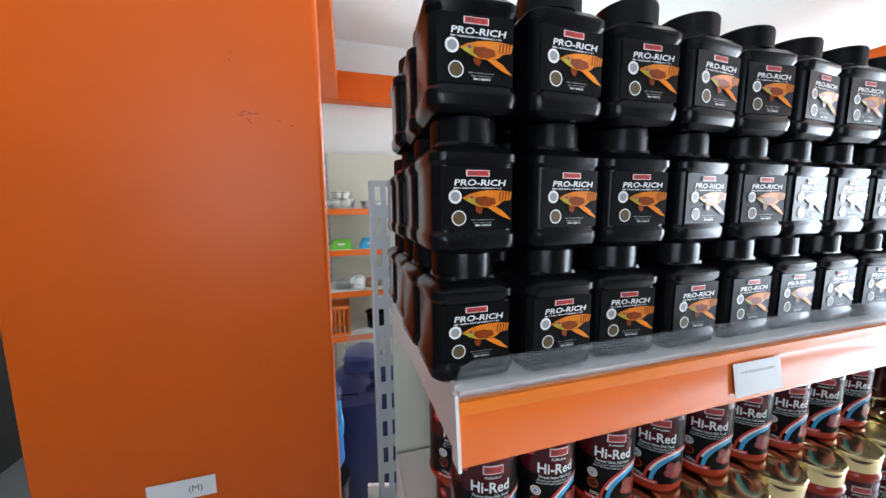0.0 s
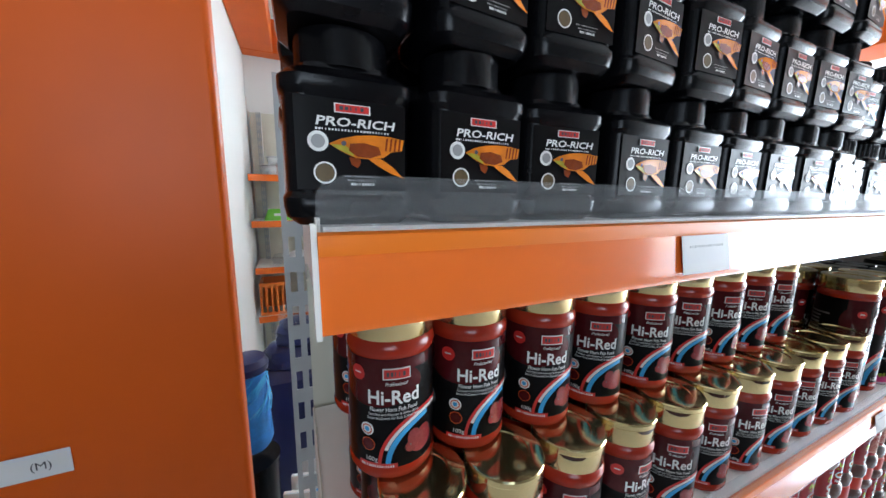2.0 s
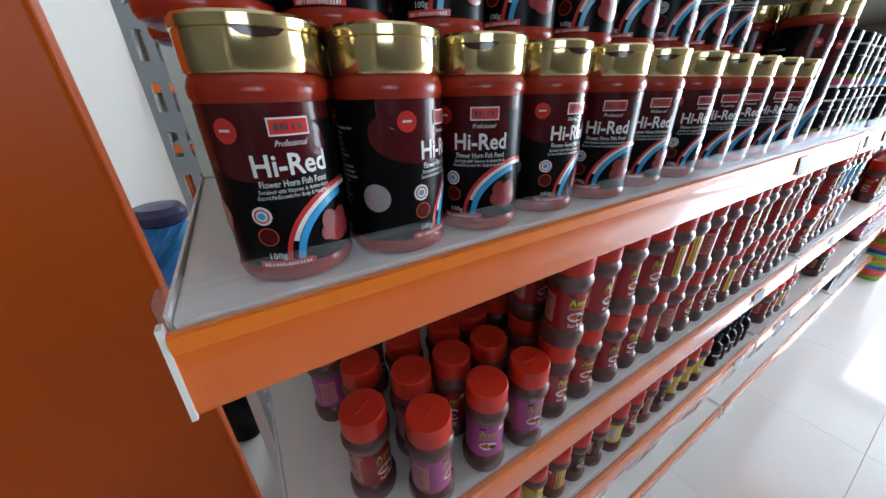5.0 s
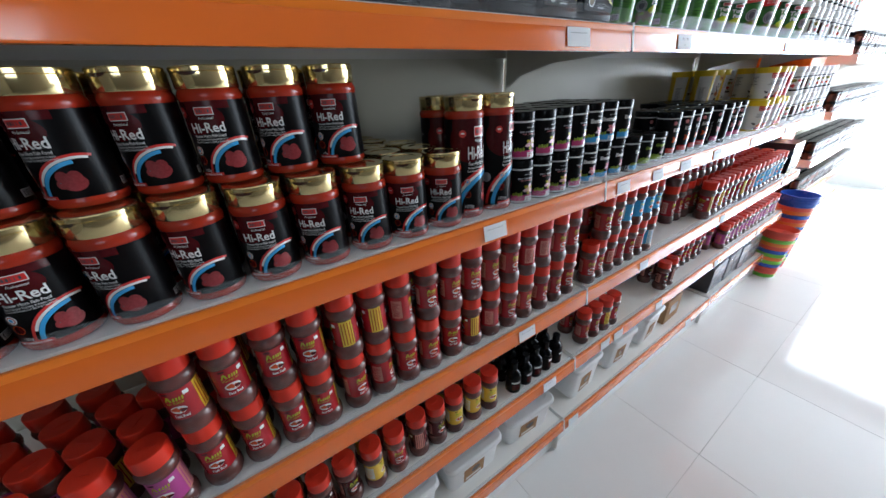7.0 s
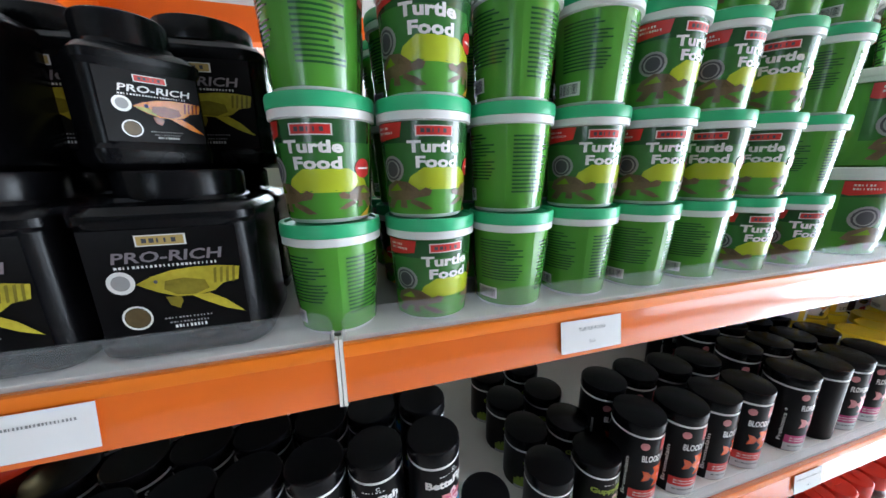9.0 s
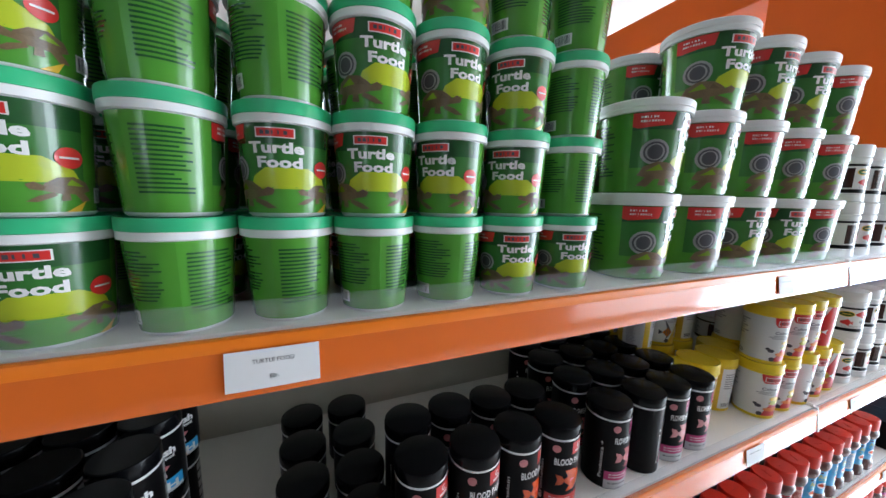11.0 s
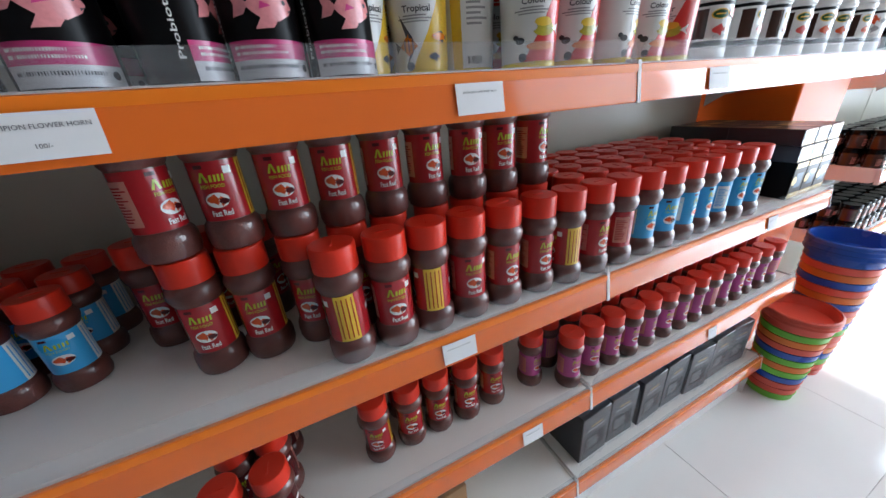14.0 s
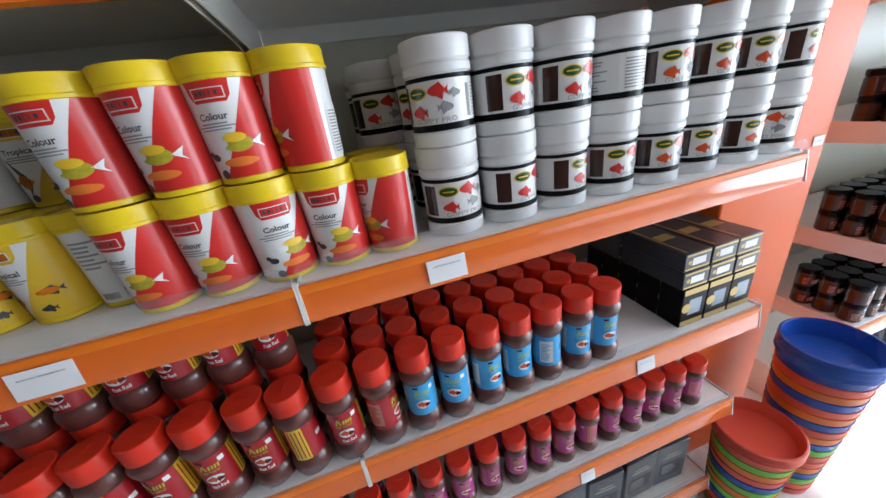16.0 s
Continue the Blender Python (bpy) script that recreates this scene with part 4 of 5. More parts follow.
# straight cans with black lids
PALE_GREY = material("pale_grey_print", (0.55, 0.55, 0.57), 0.3, vary=0.08, coat=0.3)
PETAL = material("pale_pink_print", (0.74, 0.50, 0.54), 0.28, scale=40, vary=0.25, coat=0.3)
DULL_LIME = material("dull_lime_print", (0.26, 0.38, 0.03), 0.3, scale=30, vary=0.3)
def can(kind, r, h, title, fish_mat, foot, accent, label, silver=True):
    body = Shape().lathe([(r * 0.94, 0), (r * 0.985, 0.001), (r * 0.985, h - 0.014)], BLACK, 32)
    ring = Shape().lathe([(r * 0.99, h - 0.0185), (r * 1.005, h - 0.018), (r * 1.005, h - 0.0155), (r * 0.985, h - 0.015)], WHITE, 32)
    lid = ribbed(Shape(), r * 1.015, h - 0.0155, h, BLACK, 34, 0.0004)
    z0, z1 = 0.002, h - 0.0185
    H = z1 - z0
    c = 3.14159 * r
    a = [rect(-c, z0, c, z1, BLACK_LABEL, 0)]
    tl = title.split("|")
    if len(tl) == 1:
        a += [rect(-c * 0.36, z0, c * 0.34, z0 + H * 0.13, PALE_GREY, 1), rect(-c * 0.36, z0 + H * 0.13, c * 0.34, z0 + H * 0.26, foot, 1)]
        a += bars(-c * 0.30, c * 0.04, z0 + H * 0.205, z0 + H * 0.225, 22, WHITE_PRINT, 2) + bars(-c * 0.30, c * 0.12, z0 + H * 0.165, z0 + H * 0.185, 26, WHITE_PRINT, 2) + bars(-c * 0.30, c * 0.2, z0 + H * 0.07, z0 + H * 0.095, 30, INK, 2) + [ell(c * 0.26, z0 + H * 0.07, c * 0.03, c * 0.03, INK, 2)]
        a += [rect(-c * 0.02, z0 + H * 0.82, c * 0.22, z0 + H * 0.98, accent, 2), rect(c * 0.03, z0 + H * 0.845, c * 0.17, z0 + H * 0.87, WHITE_PRINT, 3), band(c * 0.1, z0 + H * 0.925, H * 0.02, H * 0.035, 40, 320, WHITE_PRINT, 3, 10)]
        a += [ell(-c * 0.24, z0 + H * 0.9, c * 0.055, c * 0.055, FISH_PINK, 2)]
        a.append(words(title, c * 0.02, z0 + H * 0.73, H * 0.085, WHITE_PRINT, 3, c * 0.56, bold=0.03))
        a.append(words("Probiotics +" if accent is MAGENTA else "Bromelain", -c * 0.42, z0 + H * 0.42, c * 0.042, WHITE_PRINT, 2, H * 0.55, 0, 90, 0.01))
        def q(x, y):
            return (c * (0.03 + 0.21 * x), z0 + H * (0.47 + 0.15 * y))
        a.append(poly([q(-0.75, 0.02), q(-0.4, 0.5), q(0.1, 0.72), q(0.55, 0.7), q(0.85, 0.4), q(1.0, 0.02), q(0.8, -0.3), q(0.35, -0.62), q(-0.2, -0.6), q(-0.55, -0.25)], fish_mat, 4))
        a += [poly([q(-0.62, 0.05), q(-0.9, 0.45), q(-1.25, 0.55), q(-1.12, 0.05), q(-1.25, -0.45), q(-0.85, -0.35)], fish_mat, 3.5), poly([q(-0.45, 0.42), q(-0.65, 0.95), q(0.0, 0.98), q(0.4, 0.68)], fish_mat, 3.5), poly([q(-0.3, -0.5), q(-0.55, -0.98), q(0.1, -0.9), q(0.3, -0.58)], fish_mat, 3.5)]
        a += [poly([q(0.15, 0.02), q(-0.2, 0.18), q(-0.28, -0.15)], accent, 5), ell(*q(0.66, 0.2), c * 0.017, c * 0.017, INK, 6, 8), poly([q(0.78, -0.22), q(0.98, -0.06), q(0.8, -0.1)], INK, 5)]
    else:
        a += [rect(-c * 0.40, z0, c * 0.38, z0 + H * 0.06, PALE_GREY, 1), rect(-c * 0.40, z0 + H * 0.06, c * 0.38, z0 + H * 0.24, foot, 1)]
        a += [band(c * 0.08, z0 + H * 0.93, H * 0.018, H * 0.032, 40, 320, WHITE_PRINT, 3, 10)] + bars(-c * 0.1, c * 0.16, z0 + H * 0.865, z0 + H * 0.885, 7, WHITE_PRINT, 3)
        a += bars(-c * 0.24, c * 0.24, z0 + H * 0.735, z0 + H * 0.775, 11, PALE_GREY, 3) + bars(-c * 0.18, c * 0.26, z0 + H * 0.675, z0 + H * 0.71, 12, FISH_PINK, 3) if kind == "can_pink" else []
        if kind != "can_pink":
            a.append(words(tl[0] + tl[1], c * 0.02, z0 + H * 0.735, H * 0.12, DULL_LIME if foot is DULL_LIME else WHITE_PRINT, 3, c * 0.58, bold=0.05))
        a.append(words("Food", c * 0.22, z0 + H * 0.63, H * 0.06, WHITE_PRINT, 3, bold=0.03))
        for k in range(6):
            b0 = 60 * k + 18
            px, pz = c * 0.05, z0 + H * 0.42
            def q(d, w):
                return (px + c * 0.17 * (d * math.cos(radians(b0)) - w * math.sin(radians(b0))), pz + H * 0.17 * (d * math.sin(radians(b0)) + w * math.cos(radians(b0))))
            a.append(poly([q(0, 0), q(0.45, -0.32), q(0.8, -0.22), q(1.08, 0.0), q(0.8, 0.24), q(0.42, 0.3)], PETAL if k % 2 else fish_mat, 3 + 0.2 * k))
            a.append(poly([q(0.05, 0.0), q(0.6, -0.07), q(0.75, 0.03), q(0.5, 0.08)], accent if accent is not CYAN else MAGENTA, 4.4))
        a += [ell(-c * (0.33 - 0.06 * k), z0 + H * (0.26 + 0.02 * (k % 2)), c * 0.028, H * 0.06, DULL_LIME, 2, 8) for k in range(4)]
        a.append(words("FISH", c * 0.12, z0 + H * 0.12, H * 0.13, WHITE_PRINT, 5, c * 0.36, bold=0.04))
    for i in range(5):
        a += [rect(c * 0.5, z0 + H * (0.06 + 0.19 * i), c * 0.92, z0 + H * (0.20 + 0.19 * i), MAROON if silver else GREY_PRINT, 1)] + lines(c * 0.53, c * 0.88, z0 + H * (0.08 + 0.19 * i), z0 + H * (0.19 + 0.19 * i), 3, GREY_PRINT, 2, i)
    lab = Shape().art(a, round_face(r * 0.985))
    kind_of(kind, label, "fish food can", "black fish food cans", [("body", body, ""), ("ring", ring, "white rim under the lid"), ("lid", lid, "black plastic lid"), ("label", lab, "black printed label")])


can("can_blood", 0.0305, 0.125, "BLOOD PARROT", FISH_RED, RED, RED, "black fish food can with an orange fish")
can("can_horn", 0.0310, 0.125, "FLOWER HORN FEED", FISH_PINK, MAGENTA, MAGENTA, "black fish food can with a pink fish")
can("can_betta", 0.0262, 0.086, "Betta|Fish", FISH_PINK, CYAN, CYAN, "small black and blue fish food can with a pink flower", False)
can("can_pink", 0.0262, 0.085, "Special|Fish", FISH_GOLD, MAGENTA, FISH_PINK, "small black and pink fish food can with a black lid", False)
can("can_guppy", 0.0290, 0.080, "Guppy|Elite", OLIVE, DULL_LIME, DULL_LIME, "small black and lime fish food can with a black lid", False)

# yellow-lidded tubs
def flake_tub(kind, wedge, title, label, fish_fn):
    r0, r1, h = 0.0305, 0.0345, 0.113
    def rad(v):
        return r0 + (r1 - r0) * v / h
    body = Shape().lathe([(r0 * 0.93, 0), (r0 * 1.02, 0.0015), (r0 * 1.02, 0.006), (r0, 0.0065), (rad(h - 0.018), h - 0.018)], YELLOW, 36)
    lid = Shape().lathe([(r1 * 1.0, h - 0.020), (r1 * 1.045, h - 0.0195), (r1 * 1.045, h - 0.0165), (r1 * 1.02, h - 0.0155), (r1 * 1.035, h - 0.002), (r1 * 1.01, h), (r1 * 0.95, h), (r1 * 0.92, h - 0.0015), (r1 * 0.1, h - 0.0015)], YELLOW, 40)
    z0, z1 = 0.007, h - 0.020
    H = z1 - z0
    c = 3.14159 * r0
    a = [rect(-c, z0, c, z1, WHITE_PRINT, 0)]
    a.append(poly([(-c * 0.16, z0), (c * 0.05, z0 + H * 0.42), (c * 0.27, z1), (c * 0.62, z1), (c * 0.62, z0)], wedge, 1))
    a.append(poly([(-c * 0.22, z1), (-c * 0.20, z1 - H * 0.15), (-c * 0.16, z1 - H * 0.21), (c * 0.10, z1 - H * 0.21), (c * 0.14, z1 - H * 0.15), (c * 0.16, z1)], wedge, 2))
    a += plate(-c * 0.03, z1 - H * 0.12, c * 0.27, H * 0.11, RED if wedge is RED else AMBER, WHITE_PRINT, 3)
    a.append(words(title, -c * 0.06, z0 + H * 0.66, H * 0.068, INK, 3, bold=0.02))
    a += [rect(-c * 0.2, z0 + H * 0.58, c * 0.04, z0 + H * 0.595, GREY_PRINT, 2), rect(-c * 0.26, z0 + H * 0.55, c * 0.1, z0 + H * 0.565, GREY_PRINT, 2), rect(-c * 0.22, z0 + H * 0.52, c * 0.06, z0 + H * 0.533, GREY_PRINT, 2)]
    a += fish_fn(c, z0, H)
    a.append(ell(-c * 0.17, z0 + H * 0.05, c * 0.045, c * 0.045, INK, 5))
    b = c * 0.68
    a += [rect(b, z0 + H * 0.05, b + c * 0.26, z0 + H * 0.62, WHITE_PRINT, 3)] + lines(b + c * 0.02, b + c * 0.23, z0 + H * 0.08, z0 + H * 0.58, 14, GREY_PRINT, 4, 7)
    a += [rect(-c * 0.98, z0, -c * 0.86, z1, wedge, 1)] + lines(-c * 0.8, -c * 0.55, z0 + H * 0.5, z0 + H * 0.9, 7, GREY_PRINT, 2, 8) + bars(-c * 0.8, -c * 0.62, z0 + H * 0.05, z0 + H * 0.14, 14, INK, 2)
    lab = Shape().art(a, round_face(rad))
    kind_of(kind, label, "fish food tub", "yellow-lidded fish food tubs", [("body", body, "yellow plastic body"), ("lid", lid, "yellow plastic lid"), ("label", lab, "")])


def goldfish_art(c, z0, H):
    return [ell(c * 0.06, z0 + H * 0.36, c * 0.13, H * 0.085, FISH_GOLD, 4), ell(c * 0.05, z0 + H * 0.43, c * 0.10, H * 0.05, YELLOW_PRINT, 5), ell(-c * 0.07, z0 + H * 0.38, c * 0.05, H * 0.045, WHITE_PRINT, 5), poly([(c * 0.17, z0 + H * 0.36), (c * 0.28, z0 + H * 0.43), (c * 0.25, z0 + H * 0.34), (c * 0.29, z0 + H * 0.29)], WHITE_PRINT, 4), ell(c * 0.03, z0 + H * 0.17, c * 0.16, H * 0.05, ORANGE_TUB, 4), ell(-c * 0.2, z0 + H * 0.24, c * 0.05, H * 0.04, INK, 4), ell(-c * 0.25, z0 + H * 0.28, c * 0.03, H * 0.03, INK, 4)]


def angelfish_art(c, z0, H):
    x, z = -c * 0.17, z0 + H * 0.27
    a = [poly([(x - c * 0.1, z), (x, z + H * 0.13), (x + c * 0.1, z), (x, z - H * 0.11)], AMBER, 4), poly([(x - c * 0.02, z + H * 0.10), (x - c * 0.08, z + H * 0.34), (x + c * 0.06, z + H * 0.07)], INK, 4), poly([(x, z - H * 0.09), (x - c * 0.05, z - H * 0.24), (x + c * 0.05, z - H * 0.06)], INK, 4), poly([(x - c * 0.09, z), (x - c * 0.17, z + H * 0.07), (x - c * 0.16, z - H * 0.06)], INK, 4)]
    a += [rect(x - c * 0.05 + c * 0.045 * i, z - H * 0.06, x - c * 0.035 + c * 0.045 * i, z + H * 0.07, INK, 5) for i in range(3)]
    return a + fish(c * 0.18, z0 + H * 0.36, c * 0.2, H * 0.12, AMBER, INK, 4) + fish(c * 0.1, z0 + H * 0.14, c * 0.12, H * 0.1, INK, INK, 4)


flake_tub("colour", RED, "Colour", "white and red fish food tub with a yellow lid", goldfish_art)
flake_tub("tropical", YELLOW_PRINT, "Tropical", "white and yellow fish food tub with a yellow lid", angelfish_art)

# white screw jars
def white_jar(kind, title, fish_mat, label, r=0.0395, h=0.111):
    body = Shape().lathe([(r * 0.90, 0), (r * 0.97, 0.002), (r * 0.97, 0.015), (r * 0.99, 0.016), (r * 0.94, 0.0175), (r * 0.94, h - 0.036), (r * 0.99, h - 0.034), (r * 0.99, h - 0.027), (r * 0.93, h - 0.024), (r * 0.97, h - 0.022)], WHITE, 36)
    lid = ribbed(Shape(), r, h - 0.022, h, WHITE, 46, 0.0005)
    R = r * 0.945
    z0, z1 = 0.018, h - 0.037
    H = z1 - z0
    c = 3.14159 * R
    a = [rect(-c, z0, c, z1, WHITE_PRINT, 0), rect(-c, z0, c, z0 + H * 0.13, BLACK_LABEL, 1), rect(-c, z1 - H * 0.08, c, z1, BLACK_LABEL, 1)]
    a += [poly([(-c * 0.44, z0 + H * 0.18), (-c * 0.28, z0 + H * 0.18), (-c * 0.28, z0 + H * 0.86), (-c * 0.44, z0 + H * 0.86)], BROWN_JAR, 2)]
    a += [ell(-c * 0.14, z0 + H * 0.72, c * 0.11, H * 0.12, YELLOW_PRINT, 2), ell(-c * 0.14, z0 + H * 0.72, c * 0.095, H * 0.095, GREEN_DARK, 3), rect(-c * 0.2, z0 + H * 0.705, -c * 0.08, z0 + H * 0.735, YELLOW_PRINT, 4)]
    for fx, fz, k, m in ((c * 0.06, 0.72, 1.0, fish_mat), (-c * 0.14, 0.36, 0.9, fish_mat), (c * 0.14, 0.42, 0.8, GREY_PRINT), (c * 0.24, 0.66, 0.6, GREY_PRINT)):
        a += fish(fx, z0 + H * fz, c * 0.17 * k, H * 0.28 * k, m, m, 4, k > 0.85)
    a.append(words(title, c * 0.02, z0 + H * 0.205, H * 0.095, GREY_PRINT, 3, c * 0.42))
    a += lines(c * 0.45, c * 0.9, z0 + H * 0.2, z0 + H * 0.85, 10, GREY_PRINT, 2, 9) + [rect(c * 0.36, z0 + H * 0.2, c * 0.41, z0 + H * 0.8, GREY_PRINT, 2)] + lines(-c * 0.94, -c * 0.6, z0 + H * 0.2, z0 + H * 0.85, 10, GREY_PRINT, 2, 10)
    lab = Shape().art(a, round_face(R))
    kind_of(kind, label, "fish food jar", "white screw-top jars", [("body", body, ""), ("lid", lid, "ribbed white screw lid"), ("label", lab, "white label with printed fish")])


white_jar("white_guppy", "GUPPY PRO", RED, "white plastic jar with red and grey fish on its label")
white_jar("white_gold", "GOLD FISH", FISH_RED, "white plastic jar with orange goldfish on its label")

# small dark jars and dark bottles
s = Shape().lathe([(0.024, 0), (0.0262, 0.002), (0.0265, 0.042), (0.022, 0.048)], BROWN_JAR, 24)
lb = Shape().art([rect(-0.03, 0.006, 0.03, 0.038, BROWN_JAR, 0), rect(-0.006, 0.012, 0.010, 0.026, SALMON, 1), rect(0.0, 0.018, 0.012, 0.028, WHITE_PRINT, 2)] + lines(-0.026, -0.01, 0.01, 0.034, 5, SALMON, 1, 3), round_face(0.0264))
kind_of("dark_jar", "small dark brown jar with a black lid", "small jar", "dark jars beyond the column", [("body", s, ""), ("lid", ribbed(Shape(), 0.0265, 0.047, 0.062, BLACK, 26, 0.0004), "black screw lid"), ("label", lb, "dark printed label")])
s = Shape().lathe([(0.019, 0), (0.021, 0.002), (0.021, 0.055), (0.017, 0.066), (0.009, 0.074), (0.009, 0.08)], BLACK, 22)
lb = Shape().art([rect(-0.05, 0.01, 0.05, 0.05, BLACK_LABEL, 0), rect(-0.01, 0.014, 0.012, 0.034, MAROON, 1), rect(-0.012, 0.037, 0.012, 0.043, WHITE_PRINT, 1)], round_face(0.021))
kind_of("dark_bottle", "small black bottle with a narrow black cap", "bottle", "black bottles", [("body", s, ""), ("cap", ribbed(Shape(), 0.0105, 0.079, 0.1, BLACK, 16, 0.0004), ""), ("label", lb, "")])

# ---- filling the shelves ----
A1, A2, A3, A4, A5 = LEVEL
rng = random.Random(11)


def wob(k=0.0025):
    return rng.uniform(-k, k)


def fill(kinds, xs, ys, z, high=1, turns=(-12, 12), h=0.1, skip=lambda i, j, k: False):
    """Rows along x, ranks in depth and layers in height."""
    for i, x in enumerate(xs):
        for j, y in enumerate(ys):
            for k in range(high):
                if not skip(i, j, k):
                    kind = kinds(i, j, k) if callable(kinds) else kinds
                    turn = turns(i, j, k) if callable(turns) else rng.uniform(*turns)
                    stand(kind, x + wob(), y + wob(), z + h * k, turn)


def steps(a, d, n):
    return [a + d * i for i in range(n)]


# top shelf, first bay
fill("arowana", steps(-1.180, 0.0690, 9), (0.047, 0.113, 0.179, 0.245), A1, 3, (-5, 5), 0.0937, lambda i, j, k: k == 2 and j == 3)
fill("arowana_red", (-0.572, -0.510, -0.447), (0.050, 0.114, 0.178), A1, 2, (-5, 5), 0.0902)
fill("arowana_red", (-0.385,), (0.062, 0.130), A1, 1, (70, 84), 0.0902)
fill("arowana_gold", (-0.305, -0.203, -0.100), (0.062,), A1, 1, (-3, 3), 0.122)
fill("arowana_gold", (-0.203, -0.100), (0.165,), A1, 2, (-3, 3), 0.122)
stand("arowana_gold", -0.24, 0.09, A1 + 0.122, 3)
stand("arowana", -0.118, 0.07, A1 + 0.122, 40)


def mixed(front, p):
    """Most of a row with its front forward, the others turned at random."""
    return lambda i, j, k: rng.uniform(-16, 16) if rng.random() < p and j >= 0 else rng.choice((70, 100, 140, 180, -120)) + rng.uniform(-20, 20)


SHOW = ((0, 1, 0, 0, 0, 0, 1, 1), (1, 1, 0, 1, 1, 2, 2, 0), (0, 1, 0, 0, 1, 1, 2, 0), (1, 1, 0, 1, 1, 1, 0, 0))
fill("turtle", steps(0.003, 0.0748, 8), (0.046, 0.123, 0.200), A1, 4, lambda i, j, k: (172 + rng.uniform(-25, 25), rng.uniform(-22, 8), -48)[SHOW[k][i]] if j == 0 else rng.uniform(0, 360), 0.0842, lambda i, j, k: (j > 0 and k == 3))
fill("turtle_large", steps(0.668, 0.1180, 5), (0.066, 0.184), A1, 3, lambda i, j, k: rng.choice((28, 40, -6, 30)) + rng.uniform(-8, 8), 0.1132, lambda i, j, k: i == 0 and k == 2)
fill(lambda i, j, k: "white_gold" if i > 3 else "white_guppy", steps(1.262, 0.0815, 9), (0.06, 0.145), A1, 2, (-30, 50), 0.1113)

# second shelf
fill("gold", steps(-1.134, 0.0698, 11), (0.046, 0.116, 0.186), A2, 1, lambda i, j, k: (1, 36, -35, -5, -43, -38, -25, -40, -42, -30, -44)[i % 11] if j == 0 else rng.uniform(-30, 30), 0.126)
fill("gold", steps(-1.148, 0.0705, 9), (0.082, 0.152), A2 + 0.126, 1, lambda i, j, k: (-16, -12, -24, -40, -38, -42, -30, -44, -36)[i], 0.126)
fill("gold", (-0.55, -0.47), (0.26, 0.32), A2, 1, (-30, 30))
fill("gold_tall", (-0.380, -0.308), (0.055, 0.13), A2, 1, (-12, 16), 0.205)
fill(lambda i, j, k: "can_pink" if i < 4 else "can_betta", steps(-0.2500, 0.0545, 7), (0.045, 0.101, 0.157, 0.213), A2, 2, (-18, 24), 0.0863)
stand("can_betta", 0.133, 0.036, A2, 30)
fill("can_guppy", (0.226, 0.294), (0.052, 0.112, 0.175, 0.24), A2, 1, (-8, 26))
fill("can_blood", (0.355, 0.420, 0.483, 0.546), (0.050, 0.120), A2, 1, (2, 26), 0.106)
fill("can_horn", (0.645, 0.718, 0.781, 0.843), (0.052, 0.12, 0.188, 0.256), A2, 1, lambda i, j, k: (14, 78, 4, 10)[i] + rng.uniform(-5, 5), 0.106)
fill("tropical", (0.876, 0.944, 1.008), (0.100, 0.185, 0.265), A2, 2, lambda i, j, k: (20, -8, 110)[i] + rng.uniform(-8, 8) if k == 0 else (150, 10, 120)[i], 0.1132, lambda i, j, k: k == 1 and j == 0)
fill("colour", (1.064, 1.129, 1.193, 1.257), (0.052, 0.13), A2, 2, lambda i, j, k: ((-14, -16, 24, -8), (-10, -14, -10, -75))[k][i] + rng.uniform(-5, 5), 0.1132, lambda i, j, k: k == 1 and j == 1)
stand("colour", 1.322, 0.056, A2, -60)
stand("colour", 1.325, 0.13, A2, 20)
stand("colour", 1.19, 0.13, A2 + 0.1132, 20)
stand("colour", 1.12, 0.13, A2 + 0.1132, 10)
fill(lambda i, j, k: "white_guppy" if i < 4 else "white_gold", steps(1.412, 0.0815, 8), (0.060, 0.145), A2, 2, lambda i, j, k: (-38, 26, 16, 150, 2, 2, 2, 22)[i] + rng.uniform(-6, 6) if k else (2, 30, 36, 4, 2, -2, 10, -60)[i], 0.1113)
fill("white_guppy", (1.355,), (0.20, 0.285), A2, 2, (-20, 20), 0.1113)

# third shelf
LOOSE = ((-1.056, 0.012), (-0.985, 0.012), (-1.108, 0.052), (-0.925, 0.010), (-1.046, 0.070), (-0.994, 0.068), (-0.940, 0.066), (-1.090, 0.112), (-1.030, 0.126), (-0.972, 0.122), (-1.120, 0.172), (-1.062, 0.182), (-1.004, 0.180), (-0.926, 0.124))
for i, (x, y) in enumerate(LOOSE):
    stand("pellet_pink" if i % 3 != 2 else "pellet", x, y + 0.02, A3, rng.uniform(-60, 80))
FACE = (0, 0, 0, 8, -8, 60, 12, -100, 0)
turn_any = lambda i, j, k: rng.choice(FACE) + rng.uniform(-12, 12)
fill("pellet", steps(-0.866, 0.0540, 16), (0.04, 0.098, 0.156), A3, 2, turn_any, 0.1222, lambda i, j, k: k == 1 and j == 2)
stand("pellet", 0.036, 0.036, A3, -20)
fill(lambda i, j, k: "pellet_blue" if (i > 1 and k == 1) or i > 4 else "pellet", steps(0.082, 0.0545, 6), (0.04, 0.098), A3, 2, turn_any, 0.1222)
fill(lambda i, j, k: "pellet_blue", (0.37, 0.43, 0.49), (0.16, 0.22, 0.28), A3, 1, turn_any)
fill("pellet_blue", (0.06, 0.12, 0.18, 0.24, 0.30), (0.16, 0.22), A3, 1, turn_any)
fill("big_pellet", steps(0.642, 0.0596, 9), (0.104,), A3, 2, turn_any, 0.1482)
